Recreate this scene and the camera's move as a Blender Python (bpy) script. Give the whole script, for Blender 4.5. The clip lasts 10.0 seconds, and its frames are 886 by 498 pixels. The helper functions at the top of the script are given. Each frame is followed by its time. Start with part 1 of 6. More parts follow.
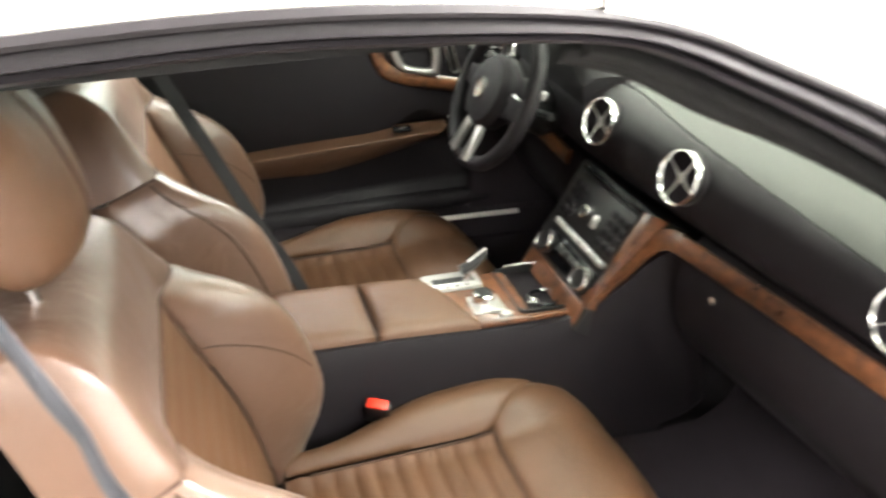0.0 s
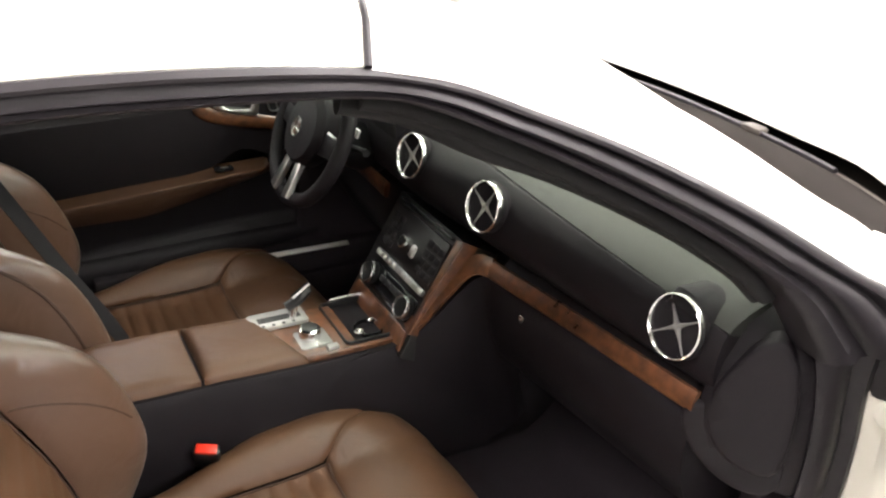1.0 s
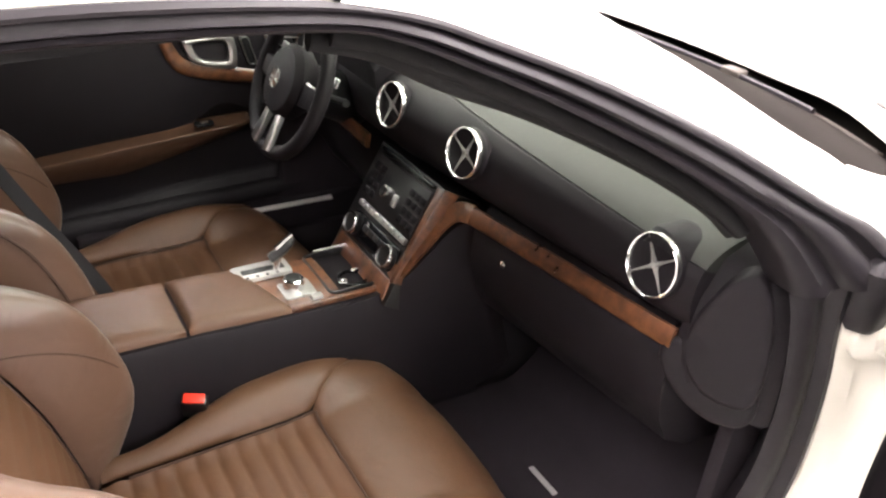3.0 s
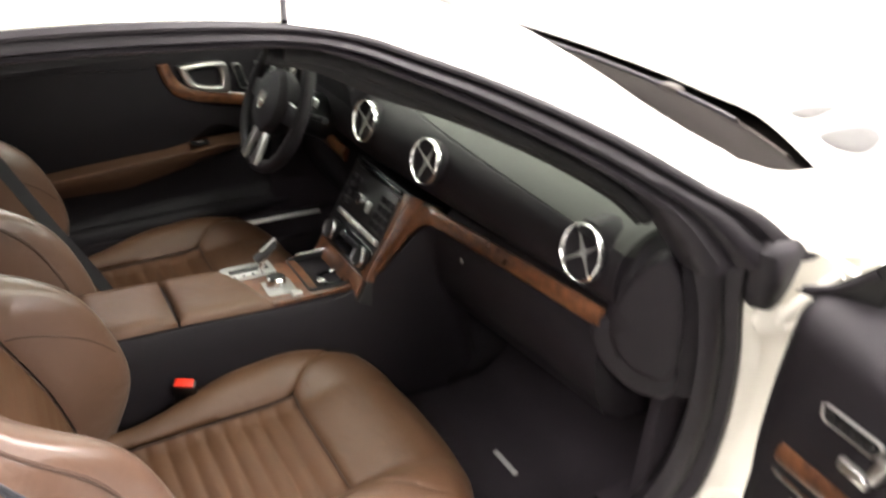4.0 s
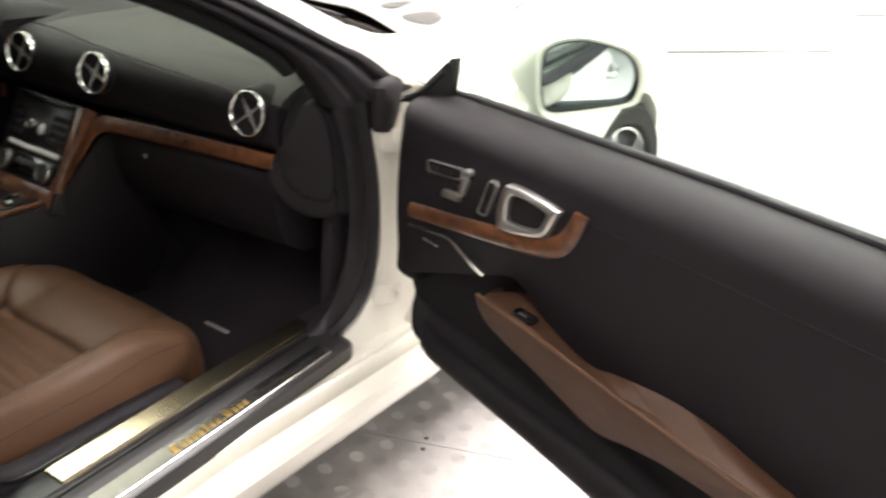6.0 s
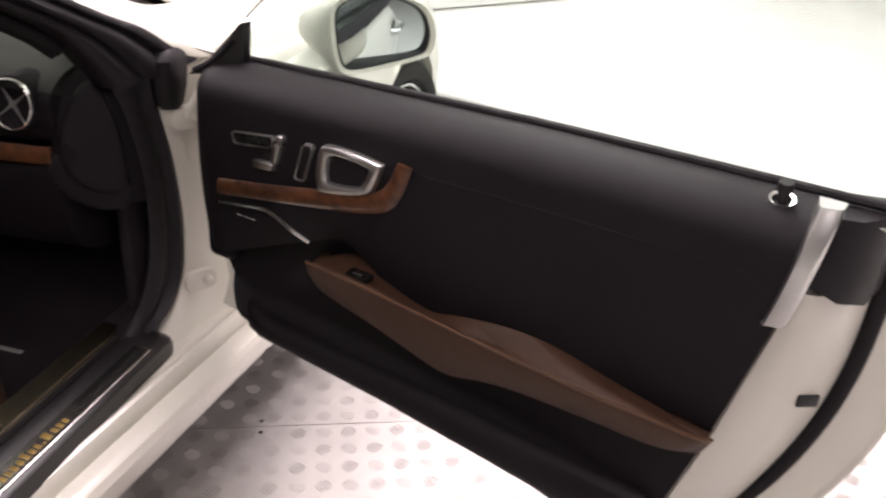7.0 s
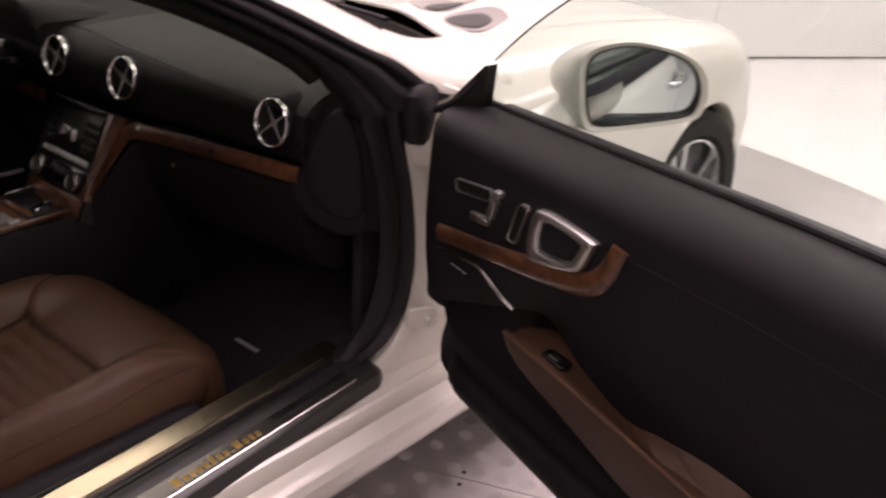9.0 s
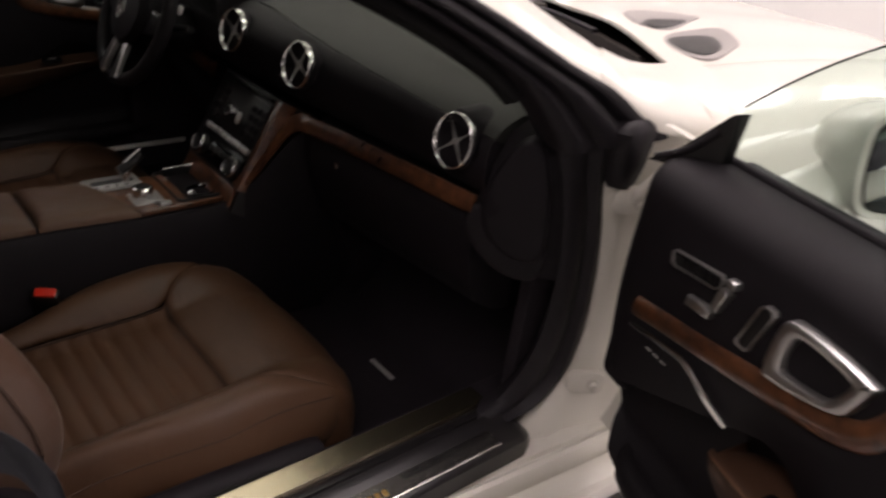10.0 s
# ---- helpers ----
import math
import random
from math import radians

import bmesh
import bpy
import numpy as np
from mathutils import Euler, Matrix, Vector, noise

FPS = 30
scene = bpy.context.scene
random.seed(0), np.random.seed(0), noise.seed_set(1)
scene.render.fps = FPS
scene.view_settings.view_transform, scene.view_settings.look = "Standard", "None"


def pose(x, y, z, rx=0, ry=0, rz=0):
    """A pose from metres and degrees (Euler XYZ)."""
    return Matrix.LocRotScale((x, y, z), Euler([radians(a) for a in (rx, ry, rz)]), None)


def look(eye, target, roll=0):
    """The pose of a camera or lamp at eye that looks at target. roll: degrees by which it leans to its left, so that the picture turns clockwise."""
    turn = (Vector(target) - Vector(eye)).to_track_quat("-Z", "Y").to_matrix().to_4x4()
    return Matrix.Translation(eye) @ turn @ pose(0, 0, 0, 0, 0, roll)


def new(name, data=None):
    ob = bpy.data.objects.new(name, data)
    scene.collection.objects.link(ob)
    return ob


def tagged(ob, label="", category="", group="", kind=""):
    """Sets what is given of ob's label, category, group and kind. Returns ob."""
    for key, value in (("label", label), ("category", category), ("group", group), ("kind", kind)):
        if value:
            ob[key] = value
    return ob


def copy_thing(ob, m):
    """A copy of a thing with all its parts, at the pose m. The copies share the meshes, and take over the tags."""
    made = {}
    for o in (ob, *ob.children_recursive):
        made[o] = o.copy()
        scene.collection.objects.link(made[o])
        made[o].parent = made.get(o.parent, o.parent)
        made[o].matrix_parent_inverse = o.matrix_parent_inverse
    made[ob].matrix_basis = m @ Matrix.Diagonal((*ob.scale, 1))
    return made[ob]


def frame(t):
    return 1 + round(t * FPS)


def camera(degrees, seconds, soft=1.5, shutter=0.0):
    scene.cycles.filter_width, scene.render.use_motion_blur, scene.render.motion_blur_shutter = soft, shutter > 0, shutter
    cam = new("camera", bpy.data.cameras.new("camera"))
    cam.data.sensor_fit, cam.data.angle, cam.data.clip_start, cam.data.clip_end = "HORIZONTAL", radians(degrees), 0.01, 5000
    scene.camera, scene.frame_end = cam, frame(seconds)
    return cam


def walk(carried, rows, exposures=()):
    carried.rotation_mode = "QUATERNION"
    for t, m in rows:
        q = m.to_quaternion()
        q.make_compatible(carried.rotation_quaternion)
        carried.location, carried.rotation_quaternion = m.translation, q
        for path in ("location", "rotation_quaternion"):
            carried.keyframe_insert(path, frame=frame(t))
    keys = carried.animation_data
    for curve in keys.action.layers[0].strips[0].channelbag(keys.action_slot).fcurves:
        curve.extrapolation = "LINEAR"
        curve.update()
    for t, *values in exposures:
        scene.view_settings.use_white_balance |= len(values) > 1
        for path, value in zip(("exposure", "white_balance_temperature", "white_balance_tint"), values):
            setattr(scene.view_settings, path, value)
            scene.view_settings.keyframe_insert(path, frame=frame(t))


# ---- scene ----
cam = camera(58.9, 10.0, soft=2.3, shutter=0.5)
PATH = [
    (0, (-0.756, -1.097, 1.407), (-0.159, 0.529, 0.406), 3.3),
    (0.2, (-0.709, -1.134, 1.423), (-0.081, 0.391, 0.481), 3.3),
    (0.5, (-0.73, -1.14, 1.422), (0.151, 0.383, 0.473), 5.2),
    (1, (-0.718, -1.152, 1.446), (0.227, 0.352, 0.527), 5.3),
    (1.5, (-0.716, -1.161, 1.451), (0.241, 0.335, 0.532), 4.9),
    (2, (-0.715, -1.161, 1.453), (0.25, 0.323, 0.522), 4.9),
    (2.5, (-0.715, -1.165, 1.432), (0.233, 0.273, 0.416), 4.0),
    (2.7, (-0.715, -1.162, 1.427), (0.245, 0.263, 0.404), 4.3),
    (3.8, (-0.709, -1.316, 1.443), (0.182, 0.232, 0.543), 6.5),
    (4, (-0.724, -1.362, 1.456), (0.219, 0.133, 0.521), 3.8),
    (4.3, (-0.773, -1.385, 1.430), (0.145, -0.024, 0.473), 2.0),
    (4.5, (-0.82, -1.388, 1.411), (0.245, -0.044, 0.381), 2.6),
    (4.7, (-0.878, -1.381, 1.390), (0.239, -0.222, 0.380), 3.9),
    (4.8, (-0.904, -1.435, 1.372), (0.304, -0.216, 0.347), 4.5),
    (5, (-0.915, -1.441, 1.367), (0.312, -0.24, 0.342), 4.8),
    (5.3, (-0.941, -1.477, 1.366), (0.328, -0.303, 0.365), 5.4),
    (5.5, (-1.031, -1.603, 1.363), (0.384, -0.526, 0.447), 7.5),
    (5.8, (-1.051, -1.660, 1.374), (0.361, -0.726, 0.511), 5.8),
    (6, (-1.071, -1.677, 1.379), (0.481, -0.783, 0.488), 5.1),
    (6.2, (-1.074, -1.668, 1.391), (0.529, -0.875, 0.495), 5.0),
    (7.3, (-1.114, -1.593, 1.348), (0.655, -1.306, 0.46), 5.2),
    (7.5, (-1.109, -1.58, 1.36), (0.676, -1.295, 0.503), 5.9),
    (7.8, (-1.121, -1.564, 1.359), (0.562, -1.219, 0.546), 6.4),
    (8, (-1.122, -1.556, 1.346), (0.661, -1.178, 0.522), 7.7),
    (8.3, (-1.074, -1.590, 1.339), (0.565, -1.022, 0.565), 4.8),
    (8.5, (-1.033, -1.612, 1.35), (0.65, -0.933, 0.509), 5.5),
    (9, (-0.9, -1.668, 1.356), (0.54, -0.608, 0.46), 3.9),
    (9.3, (-0.831, -1.623, 1.351), (0.463, -0.550, 0.465), 5.3),
    (9.5, (-0.819, -1.566, 1.348), (0.538, -0.401, 0.453), 7.1),
    (9.8, (-0.799, -1.481, 1.354), (0.411, -0.305, 0.479), 7.6),
    (10, (-0.782, -1.438, 1.339), (0.425, -0.159, 0.387), 8.1),
]
BASE = 1.70
# seconds, stops, white point, tint
STOPS = [
    (0.0, 0.50, 6500, 9), (0.5, 0.66, 6500, 10), (1.0, -0.42, 6500, 14), (1.5, -1.13, 6500, 14), (2.0, -1.75, 6500, 13), (2.5, -0.05, 6500, 20), (2.7, 0.03, 6500, 20),
    (3.8, -0.50, 6500, 14), (4.5, 0.02, 6500, 15), (5.0, -0.10, 6500, 13), (5.5, -0.58, 6510, 12), (6.0, -1.27, 6530, 13), (6.2, -1.57, 6540, 15),
    (7.3, -2.40, 6600, 28), (8.0, -2.66, 6700, 36), (8.5, -2.60, 6830, 40), (9.0, -2.76, 6900, 38), (9.5, -2.85, 6880, 35), (10.0, -2.97, 6700, 25)]
EXPOSURES = [(t, BASE + e, k, tint) for t, e, k, tint in STOPS]
walk(cam, [(t, look(eye, target, roll)) for t, eye, target, roll in PATH], EXPOSURES)

# ---- world and large lights ----
world = bpy.data.worlds.new("showroom_air")
scene.world = world
world.use_nodes = True
world.node_tree.nodes["Background"].inputs[0].default_value = (0.9, 0.95, 1.0, 1)
world.node_tree.nodes["Background"].inputs[1].default_value = 0.05
CEILING = 3.4
ROWS = ((-2.4, (0.2, 0.35, 0.35, 0.3)), (1.2, (0.9, 1.55, 1.55, 1.2)), (4.6, (1.7, 1.4, 1.4, 1.1)), (8.2, (1.2, 1.4, 1.4, 1.1)), (11.4, (0.8, 1.0, 1.0, 0.8)))
LAMPS = [(x, y, p) for x, powers in ROWS for y, p in zip((-4.8, -1.1, 2.4, 5.4), powers)]
LAMP_W, LAMP_L, LAMP_POWER = 1.2, 2.6, 75.0


# ---- helpers of shape ----
def thing(name, label, category, m=Matrix.Identity(4), group="", kind=""):
    ob = new(name)
    ob.matrix_world = m
    ob.empty_display_size = 0.05
    return tagged(ob, label, category, group, kind)


def finish(bm, angle=38):
    bmesh.ops.remove_doubles(bm, verts=bm.verts, dist=1e-5)
    bmesh.ops.recalc_face_normals(bm, faces=bm.faces)
    lim = radians(angle)
    for f in bm.faces:
        f.smooth = True
    for e in bm.edges:
        if len(e.link_faces) != 2 or e.calc_face_angle(0) > lim:
            e.smooth = False
    return bm


def part(name, bm, material, parent=None, label="", angle=38):
    finish(bm, angle)
    me = bpy.data.meshes.new(name)
    bm.to_mesh(me)
    bm.free()
    me.materials.append(material)
    ob = new(name, me)
    if parent is not None:
        ob.parent = parent
    return tagged(ob, label)


def again(ob, name, m, parent):
    """A further piece on the same mesh."""
    o = new(name, ob.data)
    o.parent = parent
    o.matrix_basis = m
    return o


def box(size, at=(0, 0, 0), bevel=0.004, seg=2, m=None, bm=None):
    bm = bm or bmesh.new()
    b = bmesh.new()
    bmesh.ops.create_cube(b, size=1)
    for v in b.verts:
        v.co = Vector((v.co.x * size[0], v.co.y * size[1], v.co.z * size[2]))
    if bevel > 0:
        bmesh.ops.bevel(b, geom=b.edges[:], offset=min(bevel, min(size) * 0.45), segments=seg, affect="EDGES", profile=0.5)
    mat = Matrix.Translation(at) @ (m or Matrix.Identity(4))
    add(bm, b, mat)
    return bm


def add(bm, other, m=None):
    if m is not None:
        other.transform(m)
    me = bpy.data.meshes.new("tmp")
    other.to_mesh(me)
    other.free()
    bm.from_mesh(me)
    bpy.data.meshes.remove(me)
    return bm


def loft(rings, closed=True, caps=True, bm=None, loop=False):
    bm = bm or bmesh.new()
    rows = [[bm.verts.new(p) for p in r] for r in rings]
    n = len(rows[0])
    pairs = list(zip(rows, rows[1:])) + ([(rows[-1], rows[0])] if loop else [])
    for a, b in pairs:
        for i in range(n if closed else n - 1):
            j = (i + 1) % n
            try:
                bm.faces.new((a[i], a[j], b[j], b[i]))
            except ValueError:
                pass
    if caps and closed and not loop:
        bm.faces.new(rows[0][::-1])
        bm.faces.new(rows[-1])
    return bm


def smooth_line(pts, n=8, closed=False):
    """A Catmull-Rom curve through the points."""
    pts = [Vector(p) for p in pts]
    out = []
    k = len(pts)
    for i in range(k if closed else k - 1):
        if closed:
            p0, p1, p2, p3 = (pts[(i + d) % k] for d in (-1, 0, 1, 2))
        else:
            p1, p2 = pts[i], pts[i + 1]
            p0 = pts[i - 1] if i else p1 * 2 - p2
            p3 = pts[i + 2] if i + 2 < k else p2 * 2 - p1
        for s in range(n):
            t = s / n
            out.append(0.5 * (2 * p1 + (p2 - p0) * t + (2 * p0 - 5 * p1 + 4 * p2 - p3) * t * t + (3 * p1 - p0 - 3 * p2 + p3) * t ** 3))
    if not closed:
        out.append(pts[-1])
    return out


def tube(pts, r, n=8, closed=False, bm=None, flat=1.0, up=(0, 0, 1)):
    pts = [Vector(p) for p in pts]
    rings = []
    k = len(pts)
    for i, p in enumerate(pts):
        a = pts[(i - 1) % k] if (i or closed) else p
        b = pts[(i + 1) % k] if (i < k - 1 or closed) else p
        d = (b - a).normalized()
        s = d.cross(Vector(up))
        s = s.normalized() if s.length > 1e-4 else d.cross(Vector((1, 0, 0))).normalized()
        w = s.cross(d)
        rad = r[i] if isinstance(r, (list, tuple)) else r
        rings.append([p + rad * (math.cos(q) * s + flat * math.sin(q) * w) for q in (2 * math.pi * j / n for j in range(n))])
    return loft(rings, True, not closed, bm, loop=closed)


def lathe(profile, n=32, m=None, bm=None, closed=False):
    """Turns (radius, height) about z."""
    b = bmesh.new()
    rings = [[Vector((r * math.cos(2 * math.pi * j / n), r * math.sin(2 * math.pi * j / n), h)) for j in range(n)] for r, h in profile]
    loft(rings, True, not closed, b, loop=closed)
    return add(bm or bmesh.new(), b, m)


def sheet(fun, us, vs, thick=0.006, bm=None, roll=0.0, edge=0.012, back=None):
    """A closed skin over fun(u, v). roll: how far its rim sinks, over the width edge (in shares of u and v)."""
    bm = bm or bmesh.new()
    us, vs = list(us), list(vs)
    P = [[Vector(fun(u, v)) for v in vs] for u in us]
    nu, nv = len(us), len(vs)

    def normal(i, j):
        a = P[min(i + 1, nu - 1)][j] - P[max(i - 1, 0)][j]
        b = P[i][min(j + 1, nv - 1)] - P[i][max(j - 1, 0)]
        c = a.cross(b)
        return c.normalized() if c.length > 1e-9 else Vector((0, 0, 1))

    N = [[normal(i, j) for j in range(nv)] for i in range(nu)]
    top = []
    for i in range(nu):
        row = []
        for j in range(nv):
            p = P[i][j]
            if roll:
                d = min((P[i][j] - P[0][j]).length, (P[i][j] - P[-1][j]).length, (P[i][j] - P[i][0]).length, (P[i][j] - P[i][-1]).length)
                s = max(0.0, 1 - d / edge)
                p = p - N[i][j] * roll * s * s
            row.append(bm.verts.new(p))
        top.append(row)
    low = [[bm.verts.new((P[i][j] + Vector(back)) if back else P[i][j] - N[i][j] * thick) for j in range(nv)] for i in range(nu)]
    for i in range(nu - 1):
        for j in range(nv - 1):
            bm.faces.new((top[i][j], top[i + 1][j], top[i + 1][j + 1], top[i][j + 1]))
            bm.faces.new((low[i][j], low[i][j + 1], low[i + 1][j + 1], low[i + 1][j]))
    for i in range(nu - 1):
        bm.faces.new((top[i][0], low[i][0], low[i + 1][0], top[i + 1][0]))
        bm.faces.new((top[i][-1], top[i + 1][-1], low[i + 1][-1], low[i][-1]))
    for j in range(nv - 1):
        bm.faces.new((top[0][j], top[0][j + 1], low[0][j + 1], low[0][j]))
        bm.faces.new((top[-1][j], low[-1][j], low[-1][j + 1], top[-1][j + 1]))
    return bm


def span(a, b, n):
    return [a + (b - a) * i / (n - 1) for i in range(n)]


def prism(outline, depth, m=None, bevel=0.002, bm=None, hole=None):
    """An outline in x, y raised along z from 0 to depth, its upper rim rounded; hole: a like outline with as many points."""
    outline = [Vector((*p[:2], 0)) for p in outline]
    n = len(outline)
    c = sum(outline, Vector()) / n

    def inset(line, d, sign=1):
        res = []
        for i in range(n):
            a, p, b = line[i - 1], line[i], line[(i + 1) % n]
            e = ((p - a).normalized() + (b - p).normalized())
            e = e.normalized() if e.length > 1e-6 else (b - p).normalized()
            q = Vector((-e.y, e.x, 0))
            if q.dot(c - p) < 0:
                q = -q
            res.append(p + q * d * sign)
        return res

    z = lambda line, h: [Vector((p.x, p.y, h)) for p in line]
    steps = [(0, 0.0), (0, depth - bevel), (bevel * 0.3, depth - bevel * 0.3), (bevel, depth)] if bevel else [(0, 0), (0, depth)]
    rings = [z(inset(outline, d), h) for d, h in steps]
    b = bmesh.new()
    if hole is None:
        loft(rings, True, True, b)
    else:
        hole = [Vector((*p[:2], 0)) for p in hole]
        rings += [z(inset(hole, d, -1), h) for d, h in reversed(steps)]
        loft(rings, True, False, b, loop=True)
    return add(bm or bmesh.new(), b, m)


def rounded(w, h, r, n=5, cx=0.0, cy=0.0):
    pts = []
    for sx, sy, a0 in ((1, 1, 0), (-1, 1, 90), (-1, -1, 180), (1, -1, 270)):
        for i in range(n):
            a = radians(a0 + 90 * i / (n - 1))
            pts.append((cx + sx * (w / 2 - r) + r * math.cos(a), cy + sy * (h / 2 - r) + r * math.sin(a)))
    return pts


def axes(origin, x, y, z):
    """A pose from three unit directions."""
    m = Matrix((x, y, z)).transposed().to_4x4()
    m.translation = origin
    return m


def facing(origin, normal, up=(0, 0, 1)):
    """A pose whose z looks along normal and whose y is as near to up as can be."""
    z = Vector(normal).normalized()
    x = Vector(up).cross(z).normalized()
    return axes(origin, x, z.cross(x), z)


# ---- materials ----
def surface(name, base, rough=0.5, metal=0.0, second=None, scale=20.0, mix=0.5, bump=0.0, bump_scale=200.0, coat=0.0, rough_var=0.08, stretch=(1, 1, 1), spec=0.5, kind="noise", random=0.0, sheen=0.0, wrinkle=0.0):
    m = bpy.data.materials.new(name)
    m.use_nodes = True
    nt = m.node_tree
    bsdf = nt.nodes["Principled BSDF"]
    tc = nt.nodes.new("ShaderNodeTexCoord")
    mp = nt.nodes.new("ShaderNodeMapping")
    mp.inputs["Scale"].default_value = stretch
    nt.links.new(tc.outputs["Object"], mp.inputs["Vector"])
    n1 = nt.nodes.new("ShaderNodeTexNoise")
    n1.inputs["Scale"].default_value, n1.inputs["Detail"].default_value = scale, 6
    nt.links.new(mp.outputs[0], n1.inputs["Vector"])
    n0 = nt.nodes.new("ShaderNodeTexNoise")
    n0.inputs["Scale"].default_value, n0.inputs["Detail"].default_value = scale * 0.13, 3
    nt.links.new(mp.outputs[0], n0.inputs["Vector"])
    both = nt.nodes.new("ShaderNodeMath")
    both.operation = "MULTIPLY_ADD"
    both.inputs[1].default_value, both.inputs[2].default_value = 0.5, 0.0
    nt.links.new(n1.outputs["Fac"], both.inputs[0])
    half = nt.nodes.new("ShaderNodeMath")
    half.operation = "MULTIPLY_ADD"
    half.inputs[1].default_value = 0.5
    nt.links.new(n0.outputs["Fac"], half.inputs[0])
    nt.links.new(both.outputs[0], half.inputs[2])
    ramp = nt.nodes.new("ShaderNodeValToRGB")
    ramp.color_ramp.elements[0].position, ramp.color_ramp.elements[1].position = 0.5 - mix * 0.4, 0.5 + mix * 0.4
    second = second or tuple(c * 0.8 for c in base)
    ramp.color_ramp.elements[0].color, ramp.color_ramp.elements[1].color = (*second, 1), (*base, 1)
    nt.links.new(half.outputs[0], ramp.inputs["Fac"])
    col = ramp.outputs["Color"]
    if random:
        info = nt.nodes.new("ShaderNodeObjectInfo")
        hsv = nt.nodes.new("ShaderNodeHueSaturation")
        rr = nt.nodes.new("ShaderNodeMapRange")
        rr.inputs["To Min"].default_value, rr.inputs["To Max"].default_value = 1 - random, 1 + random
        nt.links.new(info.outputs["Random"], rr.inputs["Value"])
        nt.links.new(rr.outputs[0], hsv.inputs["Value"])
        nt.links.new(col, hsv.inputs["Color"])
        col = hsv.outputs["Color"]
    nt.links.new(col, bsdf.inputs["Base Color"])
    rv = nt.nodes.new("ShaderNodeMapRange")
    rv.inputs["To Min"].default_value, rv.inputs["To Max"].default_value = max(0.02, rough - rough_var), min(1, rough + rough_var)
    nt.links.new(half.outputs[0], rv.inputs["Value"])
    nt.links.new(rv.outputs[0], bsdf.inputs["Roughness"])
    bsdf.inputs["Metallic"].default_value = metal
    bsdf.inputs["Specular IOR Level"].default_value = spec
    if coat:
        bsdf.inputs["Coat Weight"].default_value, bsdf.inputs["Coat Roughness"].default_value = coat, 0.04
    if sheen:
        bsdf.inputs["Sheen Weight"].default_value, bsdf.inputs["Sheen Roughness"].default_value = sheen, 0.5
    if bump:
        bp = nt.nodes.new("ShaderNodeBump")
        bp.inputs["Strength"].default_value, bp.inputs["Distance"].default_value = bump, 0.001
        if kind == "cells":
            tx = nt.nodes.new("ShaderNodeTexVoronoi")
            tx.feature = "F1"
            tx.inputs["Scale"].default_value = bump_scale
            nt.links.new(mp.outputs[0], tx.inputs["Vector"])
            nt.links.new(tx.outputs["Distance"], bp.inputs["Height"])
        else:
            tx = nt.nodes.new("ShaderNodeTexNoise")
            tx.inputs["Scale"].default_value, tx.inputs["Detail"].default_value = bump_scale, 3
            nt.links.new(mp.outputs[0], tx.inputs["Vector"])
            nt.links.new(tx.outputs["Fac"], bp.inputs["Height"])
        if wrinkle:
            # soft folds of worn leather, some centimetres long
            wn = nt.nodes.new("ShaderNodeTexNoise")
            wn.inputs["Scale"].default_value, wn.inputs["Detail"].default_value = 16.0, 2
            wn.inputs["Distortion"].default_value = 0.6
            nt.links.new(mp.outputs[0], wn.inputs["Vector"])
            wb = nt.nodes.new("ShaderNodeBump")
            wb.inputs["Strength"].default_value, wb.inputs["Distance"].default_value = wrinkle, 0.012
            nt.links.new(wn.outputs["Fac"], wb.inputs["Height"])
            nt.links.new(wb.outputs[0], bp.inputs["Normal"])
        nt.links.new(bp.outputs[0], bsdf.inputs["Normal"])
    return m


def glass(name, tint, rough=0.0, base=0.04):
    m = bpy.data.materials.new(name)
    m.use_nodes = True
    nt = m.node_tree
    nt.nodes.clear()
    out = nt.nodes.new("ShaderNodeOutputMaterial")
    tr = nt.nodes.new("ShaderNodeBsdfTransparent")
    tr.inputs[0].default_value = (*tint, 1)
    gl = nt.nodes.new("ShaderNodeBsdfGlossy")
    gl.inputs["Roughness"].default_value = rough
    # grazing gloss after Schlick, alike for both faces of the pane
    lw = nt.nodes.new("ShaderNodeLayerWeight")
    lw.inputs["Blend"].default_value = 0.5
    pw = nt.nodes.new("ShaderNodeMath")
    pw.operation, pw.inputs[1].default_value = "POWER", 4.5
    nt.links.new(lw.outputs["Facing"], pw.inputs[0])
    fr = nt.nodes.new("ShaderNodeMath")
    fr.operation, fr.inputs[1].default_value, fr.inputs[2].default_value = "MULTIPLY_ADD", 0.9, base
    nt.links.new(pw.outputs[0], fr.inputs[0])
    mx = nt.nodes.new("ShaderNodeMixShader")
    nt.links.new(fr.outputs[0], mx.inputs[0])
    nt.links.new(tr.outputs[0], mx.inputs[1])
    nt.links.new(gl.outputs[0], mx.inputs[2])
    nt.links.new(mx.outputs[0], out.inputs[0])
    return m


def lit(name, colour, power):
    m = bpy.data.materials.new(name)
    m.use_nodes = True
    b = m.node_tree.nodes["Principled BSDF"]
    b.inputs["Base Color"].default_value = (*colour, 1)
    b.inputs["Emission Color"].default_value = (*colour, 1)
    b.inputs["Emission Strength"].default_value = power
    return m


